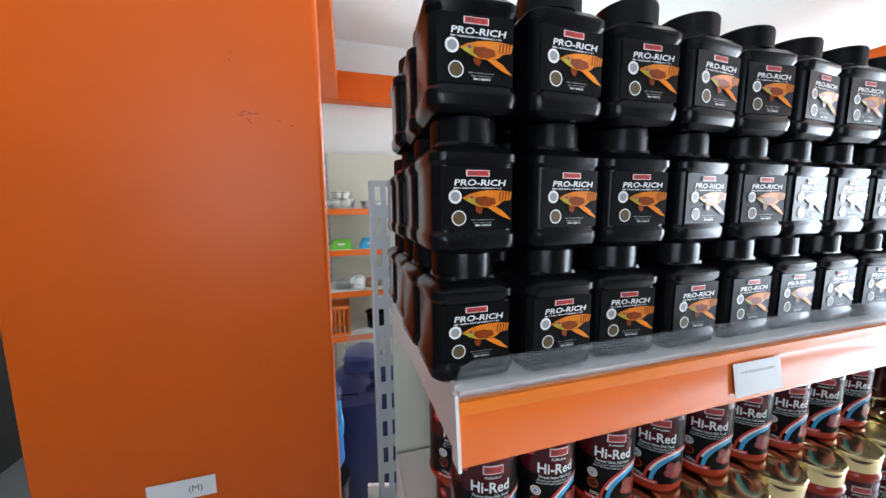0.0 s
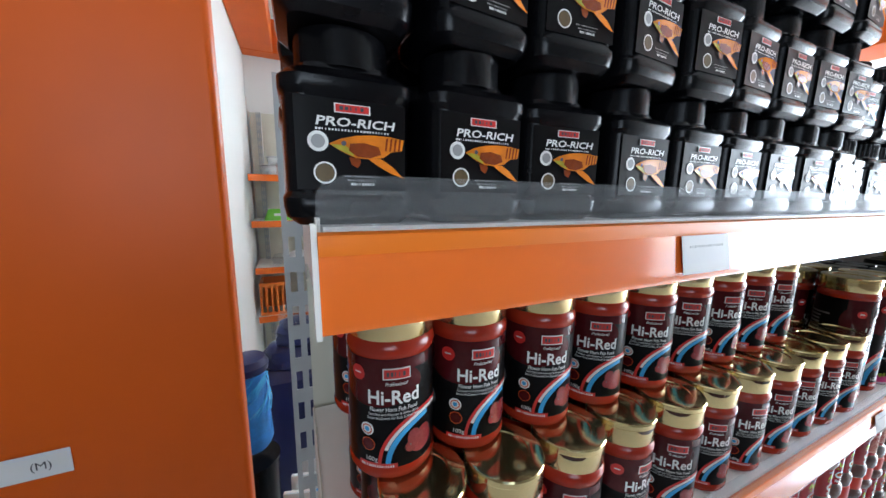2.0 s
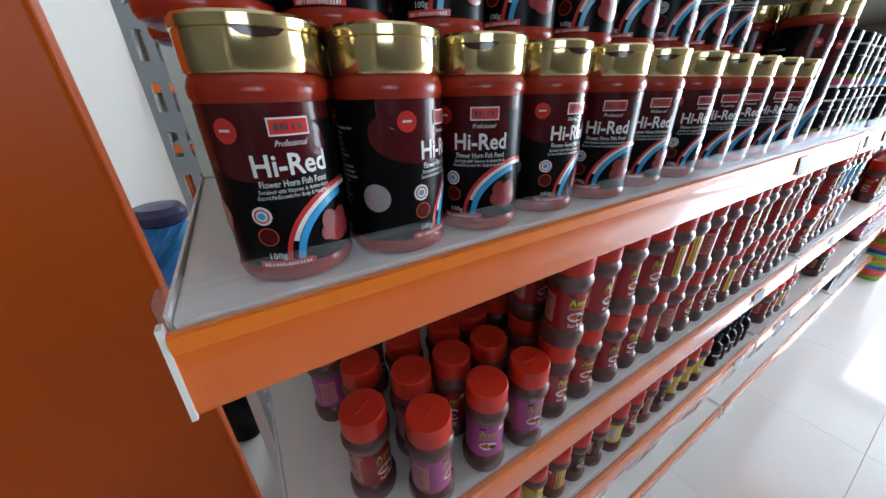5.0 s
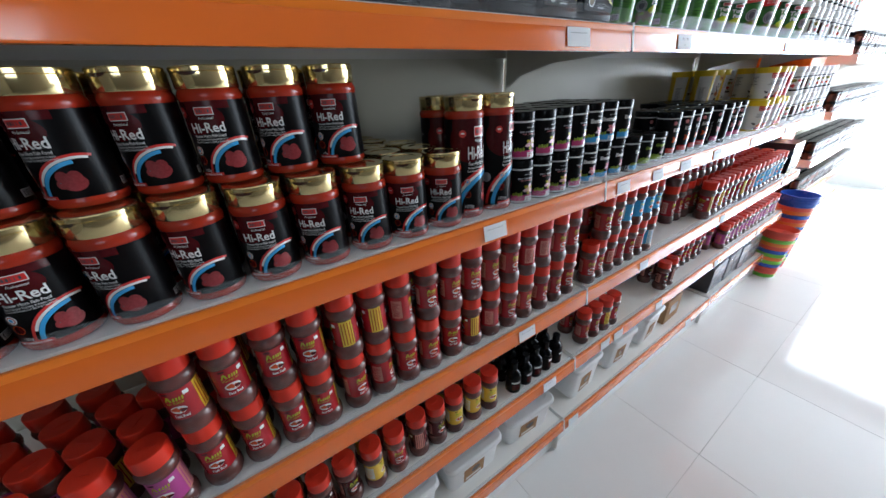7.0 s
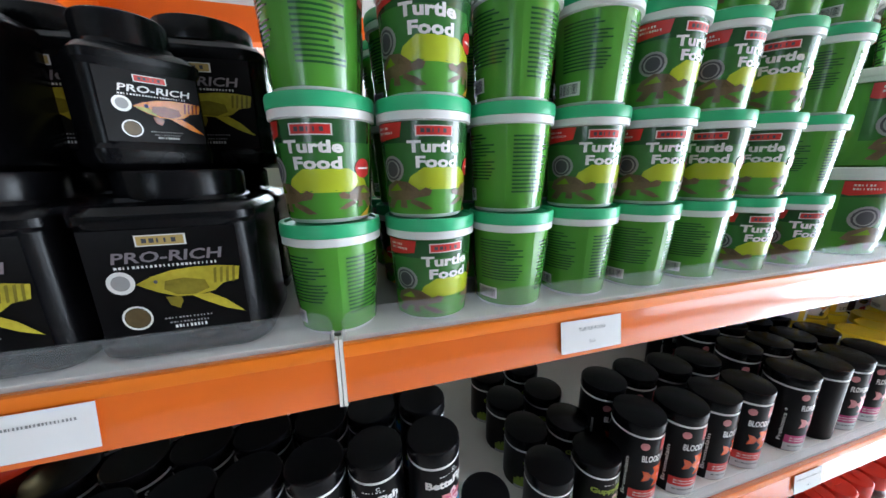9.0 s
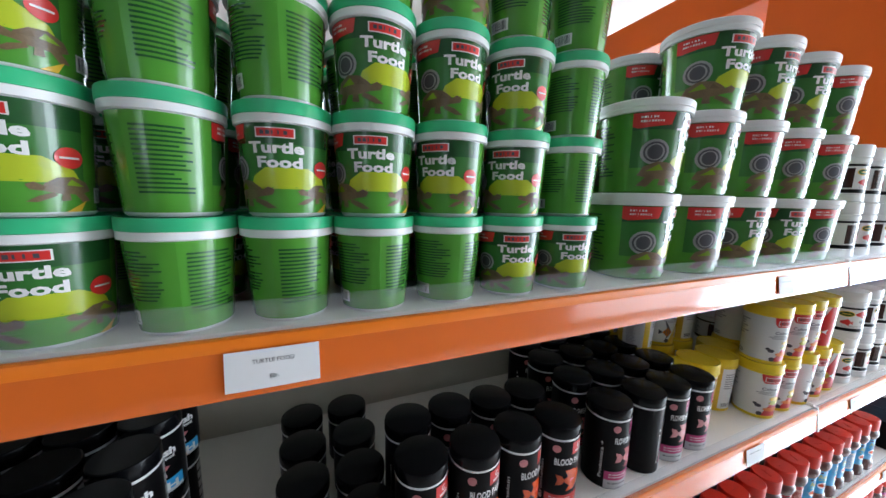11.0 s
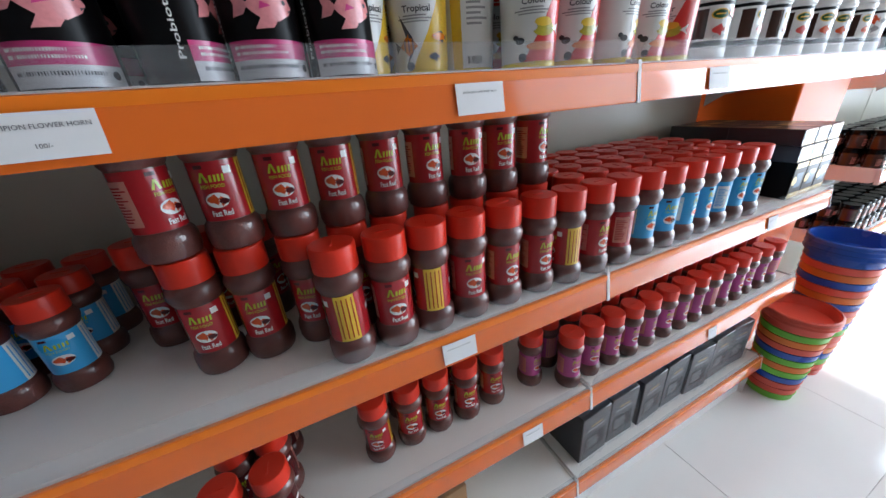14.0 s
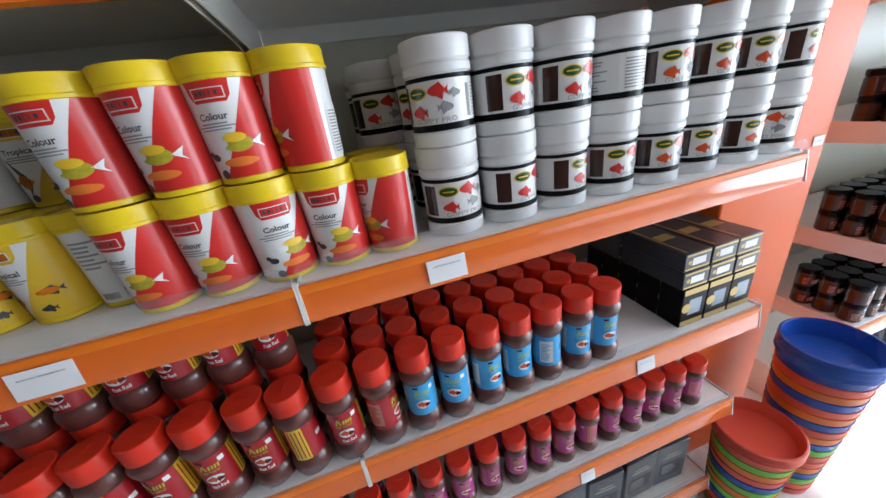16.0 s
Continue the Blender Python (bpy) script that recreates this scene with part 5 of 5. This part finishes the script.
fill("big_pellet", (0.575, 0.640, 0.705), (0.20,), A3, 1, turn_any)
fill("big_pellet", steps(0.792, 0.0570, 4), (0.038,), A3, 1, turn_any)
fill(lambda i, j, k: "big_pellet_blue" if i > 4 else "big_pellet", steps(1.020, 0.0572, 12), (0.038,), A3, 1, turn_any)
fill(lambda i, j, k: "big_pellet_blue" if i > 2 else "big_pellet", steps(1.192, 0.0572, 9), (0.0965, 0.156, 0.2155, 0.275), A3, 1, turn_any)


# Silver-blue glare of the upright carton fronts, painted as a flat panel.
GLARE_BLUE = material("silver_blue_glare", (0.22, 0.28, 0.36), 0.2, coat=0.5)


def carton(x, y, z, w, d, h, mats, label, turn=0.0, tilt=0.0, group="gold and black cartons", window=None):
    t = thing("carton", label, "carton", pose(x, y, z, tilt, 0, turn), group)
    Shape().box(-w / 2, w / 2, -d / 2, d / 2, 0, h, mats[0], 0.0012).under("box", t)
    a = [rect(-w / 2 + 0.002, 0.002, w / 2 - 0.002, h * 0.16, mats[1], 1), rect(-w / 2 + 0.002, h * 0.84, w / 2 - 0.002, h - 0.002, mats[1], 1), rect(-w * 0.22, h * 0.3, w * 0.3, h * 0.7, mats[2], 1)]
    a += [ell(-w * 0.32, h * 0.5, h * 0.12, h * 0.12, mats[1], 2)]
    Shape().art(a, flat_face(-d / 2)).under("front_print", t)
    top = [rect(-w * 0.42, -d * 0.42, w * 0.42, d * 0.42, mats[0], 0), rect(-w * 0.3, -d * 0.08, w * 0.3, d * 0.08, mats[1], 1), rect(-w * 0.4, -d * 0.46, -w * 0.34, d * 0.46, mats[1], 1)]
    Shape().art(top, lambda u, v, layer: (u, v, h + 0.0002 + 0.00025 * layer)).under("top_print", t)
    return t


for layer in range(2):
    for i in range(3):
        for j in range(2):
            carton(1.838 + 0.062 * i + wob(), 0.098 + 0.148 * j + wob(), A3 + 0.0862 + 0.0365 * layer, 0.0595, 0.145, 0.036, (BOX_DARK, GOLD_PAPER, WHITE_PRINT), "slim black and gold carton lying in a stack")
for i in range(3):
    for j in range(5):
        carton(1.842 + 0.060 * i, 0.048 + 0.052 * j, A3, 0.058, 0.050, 0.086, (BLACK_LABEL, GOLD_PAPER, GLARE_BLUE), "upright black carton with gold edges")

# fourth shelf
fill(lambda i, j, k: ("pellet_dark", "pellet_dark", "pellet", "pellet_yellow")[(i * 7) % 4] if i < 13 else "pellet_yellow", steps(-1.14, 0.0545, 16), (0.045, 0.105), A4, 1, turn_any)
fill("dark_bottle", steps(-0.235, 0.045, 5), (0.04, 0.09, 0.14), A4, 1, (-30, 30))
fill("pellet", (0.085, 0.14, 0.195, 0.245), (0.045, 0.11), A4, 1, turn_any, 0.1, lambda i, j, k: i == 3 and j == 1)
fill("pellet_dark", (0.60, 0.655), (0.045, 0.105, 0.165), A4, 1, turn_any)
fill("pellet", steps(0.80, 0.0555, 5), (0.085, 0.145), A4, 1, turn_any)
stand("pellet_pink", 1.115, 0.085, A4, 10)
fill("pellet_pink", steps(1.178, 0.0565, 14), (0.046, 0.105), A4, 1, turn_any)

# lowest shelf
def food_box(x, y, z, w, d, h, label, turn=0.0, full=True):
    t = thing("storage_box", label, "storage box", pose(x, y, z, 0, 0, turn), "white storage boxes")
    Shape().loft([(w * 0.42, d * 0.42, 0.016, 0), (w * 0.44, d * 0.44, 0.018, 0.003), (w * 0.48, d * 0.48, 0.02, h - 0.02), (w * 0.495, d * 0.495, 0.02, h - 0.018)], FILM if not full else WHITE, 5).under("tub", t, "cloudy white plastic tub")
    Shape().loft([(w * 0.5, d * 0.5, 0.022, h - 0.018), (w * 0.51, d * 0.51, 0.022, h - 0.016), (w * 0.51, d * 0.51, 0.022, h - 0.004), (w * 0.49, d * 0.49, 0.02, h), (w * 0.42, d * 0.42, 0.018, h), (w * 0.41, d * 0.41, 0.018, h - 0.004), (w * 0.2, d * 0.2, 0.016, h - 0.004), (w * 0.19, d * 0.19, 0.016, h - 0.001)], WHITE, 5).under("lid", t, "white snap lid")
    a = [rect(-w * 0.22, h * 0.12, w * 0.16, h * 0.62, CARD, 1), ell(0, h * 0.42, w * 0.08, h * 0.1, BROWN_JAR, 2), rect(-w * 0.18, h * 0.18, w * 0.1, h * 0.26, WHITE_PRINT, 2)]
    Shape().art(a, lambda u, v, layer: (u, -d * (0.44 + 0.04 * v / h) - 0.0012 - 0.0004 * layer, v)).under("sticker", t, "brown printed sticker")


for x, w in ((-1.06, 0.2), (-0.83, 0.2), (-0.60, 0.2), (-0.37, 0.2), (-0.13, 0.2), (0.16, 0.17), (0.40, 0.17), (0.63, 0.17)):
    food_box(x, 0.155, A5, w, 0.25, 0.155 if x > 0 else 0.125, "white plastic storage box with a snap lid", rng.uniform(-4, 4))
carton(0.86, 0.15, A5, 0.15, 0.2, 0.13, (CARD, CARD, BROWN_JAR), "brown cardboard carton on the lowest shelf", 2, group="cartons on the lowest shelf")


def bagged_carton(x, y, z, turn):
    t = thing("carton", "dark grey carton wrapped in crinkled clear film", "carton", pose(x, y, z, 0, 0, turn), "film-wrapped dark cartons")
    w, d, h = 0.094, 0.20, 0.150
    Shape().box(-w / 2, w / 2, -d / 2, d / 2, 0, h, BOX_DARK, 0.0015).under("box", t)
    a = [rect(-w * 0.36, h * 0.2, w * 0.36, h * 0.55, BLACK_LABEL, 1), rect(-w * 0.3, h * 0.66, w * 0.3, h * 0.70, GREY_PRINT, 1), rect(-w * 0.2, h * 0.74, w * 0.2, h * 0.77, GOLD_PAPER, 1)] + lines(-w * 0.3, w * 0.3, h * 0.26, h * 0.5, 5, GREY_PRINT, 2, 4)
    Shape().art(a, flat_face(-d / 2)).under("front_print", t)
    b = bars(-w * 0.31, w * 0.31, -d * 0.145, -d * 0.095, 6, GREY_PRINT, 1) + bars(-w * 0.3, w * 0.3, -d * 0.27, -d * 0.22, 9, GREY_PRINT, 1)
    Shape().art(b, lambda u, v, layer: (u, v, h + 0.0003)).under("top_print", t)
    f = Shape()
    r = random.Random(int(x * 1000))
    nx, nz = 8, 8
    p, faces = [], []
    for a0 in range(nx + 1):
        for b0 in range(nz + 1):
            s = b0 / nz * (h + d * 0.9)
            yy, zz = (-d / 2 - 0.003, s) if s < h else (-d / 2 + (s - h), h + 0.003)
            p.append(((a0 / nx - 0.5) * (w + 0.004), yy - r.uniform(0, 0.004), zz + r.uniform(0, 0.006) * (s >= h) + 0.001))
    faces = [(i * (nz + 1) + j, (i + 1) * (nz + 1) + j, (i + 1) * (nz + 1) + j + 1, i * (nz + 1) + j + 1) for i in range(nx) for j in range(nz)]
    f.put(p, faces, FILM)
    f.under("film_wrap", t, "crinkled clear film")


for i in range(7):
    bagged_carton(1.275 + 0.104 * i, 0.135 + wob(0.004), A5, rng.uniform(-3, 3))

# price labels on the strips
LABELS = ((-0.917, 0, 0.055, ""), (-0.172, 0, 0.056, ""), (0.216, 0, 0.058, "TURTLE FOOD"), (0.96, 0, 0.04, ""), (-0.353, 1, 0.05, ""), (0.075, 1, 0.05, "BETTA"), (0.245, 1, 0.05, "GUPPY"), (0.41, 1, 0.06, "BLOOD PARROT"), (0.636, 1, 0.056, "FLOWER HORN"), (0.963, 1, 0.05, ""), (1.372, 1, 0.045, ""), (-0.24, 2, 0.05, ""), (0.30, 2, 0.045, ""), (0.92, 2, 0.045, ""), (1.714, 2, 0.035, ""), (-0.12, 3, 0.05, ""), (0.16, 3, 0.045, ""), (0.24, 3, 0.05, ""), (0.52, 3, 0.045, ""), (1.054, 3, 0.04, ""), (1.60, 3, 0.03, ""), (0.05, 4, 0.05, ""), (0.95, 4, 0.05, ""))
for x, i, w, body in LABELS:
    text = [("CHAMPION " + body if body != "TURTLE FOOD" else body, 0, 0.006, 0.0030)] if body else [("", 0, 0.006, 0.0022)]
    text.append(("50/-" if body == "TURTLE FOOD" else "100/-" if body == "FLOWER HORN" else "", 0.0, -0.006, 0.003) if body in ("TURTLE FOOD", "FLOWER HORN") else ("", 0.0, -0.006, 0.002))
    if not text[1][0]:
        text = text[:1]
    paper_label(x, -0.0022, LEVEL[i] - 0.0265, w * 1.1, 0.029, "white paper price label on an orange price strip", rng.uniform(-0.4, 0.4), text, -9.2, 0.0005)

# stacks of coloured plastic tubs on the floor
def tub_stack(x, y, r0, r1, h, hues, top_mat, label):
    t = thing("tub_stack", label, "plastic tubs", pose(x, y, 0, 0, 0, 0), "stacks of coloured tubs on the floor")
    n = len(hues)
    for i, m in enumerate(hues):
        z0, z1 = h * 0.9 * i / n, h * 0.9 * (i + 1) / n
        a, b = r0 + (r1 - r0) * z0 / h, r0 + (r1 - r0) * z1 / h
        Shape().lathe([(a * 0.97, z0), (a, z0 + 0.001), (b, z1 - 0.002), (b + 0.002, z1 - 0.0015), (b + 0.002, z1 - 0.0003)], m, 40).under("tub", t)
    z = h * 0.9
    for k in range(3):
        Shape().lathe([(r1 * 0.95, z), (r1 * 1.05, z + 0.0005), (r1 * 1.06, z + 0.003), (r1 * 1.03, z + h * 0.028), (r1 * 0.99, z + h * 0.03)], top_mat, 44, close=False).under("rim", t)
        z += h * 0.031
    Shape().lathe([(r0 * 0.5, z - h * 0.10), (r1 * 0.88, z - h * 0.10), (r1 * 0.98, z - 0.004), (r1 * 1.03, z - 0.002), (r1 * 1.05, z - 0.003), (r1 * 1.05, z - 0.006)], top_mat, 44, close=False).put([(r0 * 0.5 * math.sin(6.2832 * i / 44), -r0 * 0.5 * math.cos(6.2832 * i / 44), z - h * 0.10) for i in range(44)], [tuple(range(44))], top_mat).under("open_tub", t, "open tub on top")


tub_stack(2.105, -0.010, 0.062, 0.086, 0.335, [LIME, CORAL_TUB, CORAL_TUB, BLUE, LIME, ORANGE_TUB, LIME, BLUE, CORAL_TUB, ORANGE_TUB, LIME, CORAL_TUB], CORAL_TUB, "stack of red, green and blue plastic tubs on the floor")
tub_stack(2.312, 0.000, 0.066, 0.093, 0.520, [CORAL_TUB, CORAL_TUB, LIME, BLUE, ORANGE_TUB, CORAL_TUB, CORAL_TUB, LIME, BLUE, ORANGE_TUB, CORAL_TUB, BLUE, ORANGE_TUB, CORAL_TUB, BLUE, ORANGE_TUB, CORAL_TUB, BLUE], BLUE, "tall stack of coloured plastic tubs with a blue one on top")

# dark jars on the shelves beyond the column
rest = Shape()
jb = [(KINDS["dark_jar"][3][0][1], BROWN_JAR), (KINDS["dark_jar"][3][1][1], BLACK)]
for z in (1.30, 0.98, 0.675, 0.42):
    fill("dark_jar", steps(2.60, 0.0570, 9), (0.09, 0.148, 0.206), z, 2, (-30, 40), 0.0622)
    for i in range(9, 28):
        for j in range(3):
            for k in range(2):
                for me, m in jb:
                    x, y = 2.60 + 0.057 * i + (0.03 if i > 16 else 0), 0.09 + 0.058 * j + wob()
                    rest.put([(v.co.x + x, v.co.y + y, v.co.z + z + 0.0622 * k) for v in me.vertices], [tuple(p.vertices) for p in me.polygons], m)
tagged(rest.under("small_jars"), "rows of small dark brown jars with black lids", "small jars", kind="stuff")


def film_bag(x, y, z, w, h, d, mat, label, seed, turn=0.0):
    """A crumpled bag: a closed pillow with creases."""
    t = thing("plastic_bag", label, "plastic bag", pose(x, y, z, 0, 0, turn), "bagged goods")
    r = random.Random(seed)
    p, n, m = [], 14, 7
    for b in range(m + 1):
        v = b / m
        for i in range(n):
            a = 6.28318530718 * i / n
            k = (0.35 + 0.65 * math.sin(3.14159 * min(1, 0.25 + 0.75 * v)) ** 0.5) * r.uniform(0.86, 1.06) if b < m else 0.25
            p.append((w / 2 * k * math.cos(a), d / 2 * k * math.sin(a), h * v))
    faces = [(b * n + i, b * n + (i + 1) % n, (b + 1) * n + (i + 1) % n, (b + 1) * n + i) for b in range(m) for i in range(n)] + [tuple(range(n - 1, -1, -1)), tuple(m * n + i for i in range(n))]
    Shape().put(p, faces, mat).under("bag", t)
    return t


for i in range(9):
    film_bag(2.64 + 0.10 * i, 0.14 + wob(0.02), 0.14, 0.10, 0.12, 0.09, (FILM, BOX_DARK, GREY_STEEL)[i % 3], "crinkled clear bag of dark goods on the lowest shelf", i)

# ---- storeroom beyond the first upright ----
rack = thing("wall_rack", "white wall rack with orange-edged shelves in the storeroom", "rack", group="storeroom")
RX0, RX1, RY = -1.46, -0.45, 2.20
Shape().box(RX0, RX1, RY + 0.36, RY + 0.37, 0.0, 1.9, PANEL).under("back_panel", rack)
for px in (RX0 + 0.04, RX0 + 0.85):
    upright(rack, px, px + 0.03, RY + 0.33, 1.9)
RZ = (1.466, 1.178, 0.877, 0.55)
for z in RZ:
    sh = Shape().box(RX0, RX1, RY, RY + 0.36, z - 0.02, z, STEEL).under("shelf", rack, "white steel shelf")
    Shape().box(RX0, RX1, RY - 0.006, RY - 0.001, z - 0.04, z + 0.002, STRIP).under("edge_strip", sh, "orange edge strip")


def pot(x, y, z, r, h, mat, label):
    t = thing("pot", label, "pot", pose(x, y, z), "storeroom")
    Shape().lathe([(r * 0.8, 0), (r * 0.9, 0.004), (r, h), (r * 1.12, h + 0.003), (r * 1.12, h + 0.007), (r * 0.96, h + 0.005), (r * 0.84, 0.01), (0.004, 0.009)], mat, 32).under("bowl", t)


def pet_bowl(x, y, z, mat, label):
    t = thing("pet_bowl", label, "pet bowl", pose(x, y, z), "storeroom")
    Shape().loft([(0.085, 0.07, 0.03, 0), (0.08, 0.065, 0.03, 0.02), (0.062, 0.05, 0.03, 0.066), (0.058, 0.046, 0.03, 0.07), (0.05, 0.04, 0.03, 0.066), (0.045, 0.035, 0.03, 0.03)], mat).under("bowl", t)
    Shape().art([rect(-0.025, 0.03, 0.025, 0.045, WHITE_PRINT, 1)], flat_face(-0.062)).under("sticker", t)


pot(-1.30, RY + 0.15, RZ[0], 0.10, 0.06, STEEL_POT, "shiny steel bowl on the top storeroom shelf")
pot(-1.29, RY + 0.15, RZ[0] + 0.066, 0.07, 0.05, STEEL_POT, "small steel bowl standing on a larger one")
pot(-1.07, RY + 0.16, RZ[0], 0.09, 0.05, STEEL_POT, "shiny steel bowl on the top storeroom shelf")
pet_bowl(-1.31, RY + 0.12, RZ[1], LIME, "green plastic pet bowl on a storeroom shelf")
pet_bowl(-1.10, RY + 0.13, RZ[1], CYAN, "light blue plastic pet bowl on a storeroom shelf")
for i in range(5):
    film_bag(-1.31 + 0.11 * i, RY + 0.14, RZ[2], 0.13, 0.07 + 0.02 * (i % 2), 0.12, (FILM, PAPER, CARD)[i % 3], "small clear bag of pale goods on a storeroom shelf", 30 + i)


def crate(x, y, z, w, d, h, mat, label):
    t = thing("crate", label, "crate", pose(x, y, z), "storeroom")
    for k in range(6):
        Shape().box(-w / 2 + w * k / 5 - 0.006, -w / 2 + w * k / 5 + 0.006, -d / 2, -d / 2 + 0.008, 0.02, h - 0.025, mat, 0.001).under("slat", t)
    f = Shape()
    f.box(-w / 2, w / 2, -d / 2 - 0.004, -d / 2 + 0.01, h - 0.025, h, mat), f.box(-w / 2, w / 2, -d / 2 - 0.004, -d / 2 + 0.01, 0, 0.02, mat)
    f.box(-w / 2 - 0.008, -w / 2, -d / 2, d / 2, 0, h, mat), f.box(w / 2, w / 2 + 0.008, -d / 2, d / 2, 0, h, mat), f.box(-w / 2, w / 2, d / 2 - 0.008, d / 2, 0, h, mat)
    f.under("frame", t)


crate(-1.36, RY + 0.12, RZ[3], 0.16, 0.2, 0.22, ORANGE_TUB, "orange plastic crate on a storeroom shelf")
pot(-1.07, RY + 0.14, RZ[3], 0.08, 0.12, BLACK, "black plastic pot on a storeroom shelf")
for i, (x, y, z, m) in enumerate(((-1.27, 1.35, 0.62, NAVY), (-1.14, 1.38, 0.62, NAVY), (-1.22, 1.34, 0.72, NAVY), (-1.20, 1.33, 0.80, FILM))):
    film_bag(x, y, z, 0.2, 0.11, 0.18, m, "dark blue bag wrapped in clear film on a pile", 50 + i)
bale = thing("fabric_bale", "dark bale of goods wrapped in film on the floor", "bale", pose(-1.21, 1.40, 0), "storeroom")
Shape().loft([(0.15, 0.13, 0.04, 0), (0.17, 0.15, 0.05, 0.03), (0.17, 0.15, 0.05, 0.58), (0.14, 0.12, 0.05, 0.62)], NAVY).under("wrapped_roll", bale)
NET_BLUE = material("blue_nylon_net", (0.03, 0.21, 0.62), 0.5, scale=60, vary=0.7, bump=1.0)
net = thing("net_bundle", "blue nylon net bundle hanging over dark boxes", "net", pose(-1.366, 0.92, 0.70), "storeroom")
r = random.Random(9)
for i in range(26):
    z0, s = 0.0, Shape()
    p, faces = [], []
    ph, rr = r.uniform(0, 6.28), r.uniform(0.054, 0.060)
    for k in range(9):
        a, zz = ph + k * 0.28 + r.uniform(-0.1, 0.1), 0.12 * k / 8
        p += [(rr * math.cos(a), rr * math.sin(a), zz), (rr * math.cos(a) + 0.003, rr * math.sin(a), zz), (rr * math.cos(a), rr * math.sin(a) - 0.003, zz + 0.001)]
    for k in range(8):
        faces += [(3 * k + q, 3 * k + (q + 1) % 3, 3 * k + 3 + (q + 1) % 3, 3 * k + 3 + q) for q in range(3)]
    s.put(p, faces, CYAN).under("strand", net)
Shape().lathe([(0.05, -0.12), (0.06, -0.10), (0.056, 0.0), (0.052, 0.06), (0.046, 0.12), (0.03, 0.125)], NET_BLUE, 24).under("core", net, "bright blue wound net")
Shape().lathe([(0.05, 0.125), (0.058, 0.13), (0.06, 0.15), (0.05, 0.168), (0.02, 0.172)], NAVY, 24).under("cap", net, "dark navy cap")
stool = thing("bin", "dark plastic bin standing beside the shelving", "bin", pose(-1.366, 0.92, 0), "storeroom")
Shape().lathe([(0.055, 0), (0.058, 0.004), (0.07, 0.52), (0.074, 0.525), (0.074, 0.535), (0.01, 0.536)], BLACK, 28).under("body", stool)
for i in range(4):
    bk = carton(-1.20 + 0.02 * i, 0.66 + 0.03 * i, 0, 0.012, 0.2, 0.54 + 0.02 * i, (WHITE, CYAN, CARD), "flat white and blue carton leaning by the post", 74, group="flat cartons by the post")

# floor tiles
tile_mesh = Shape().box(0.0004, 0.5996, 0.0004, 0.5996, -0.0118, 0.0, TILE, 0.0008).mesh("tile")
floor = bpy.data.objects["floor"]
for i in range(14):
    for j in range(9):
        t = new("tile", tile_mesh)
        t.parent = floor
        t.location = (X0 + 0.6 * i, Y0 + 0.6 * j - 0.1, 0)
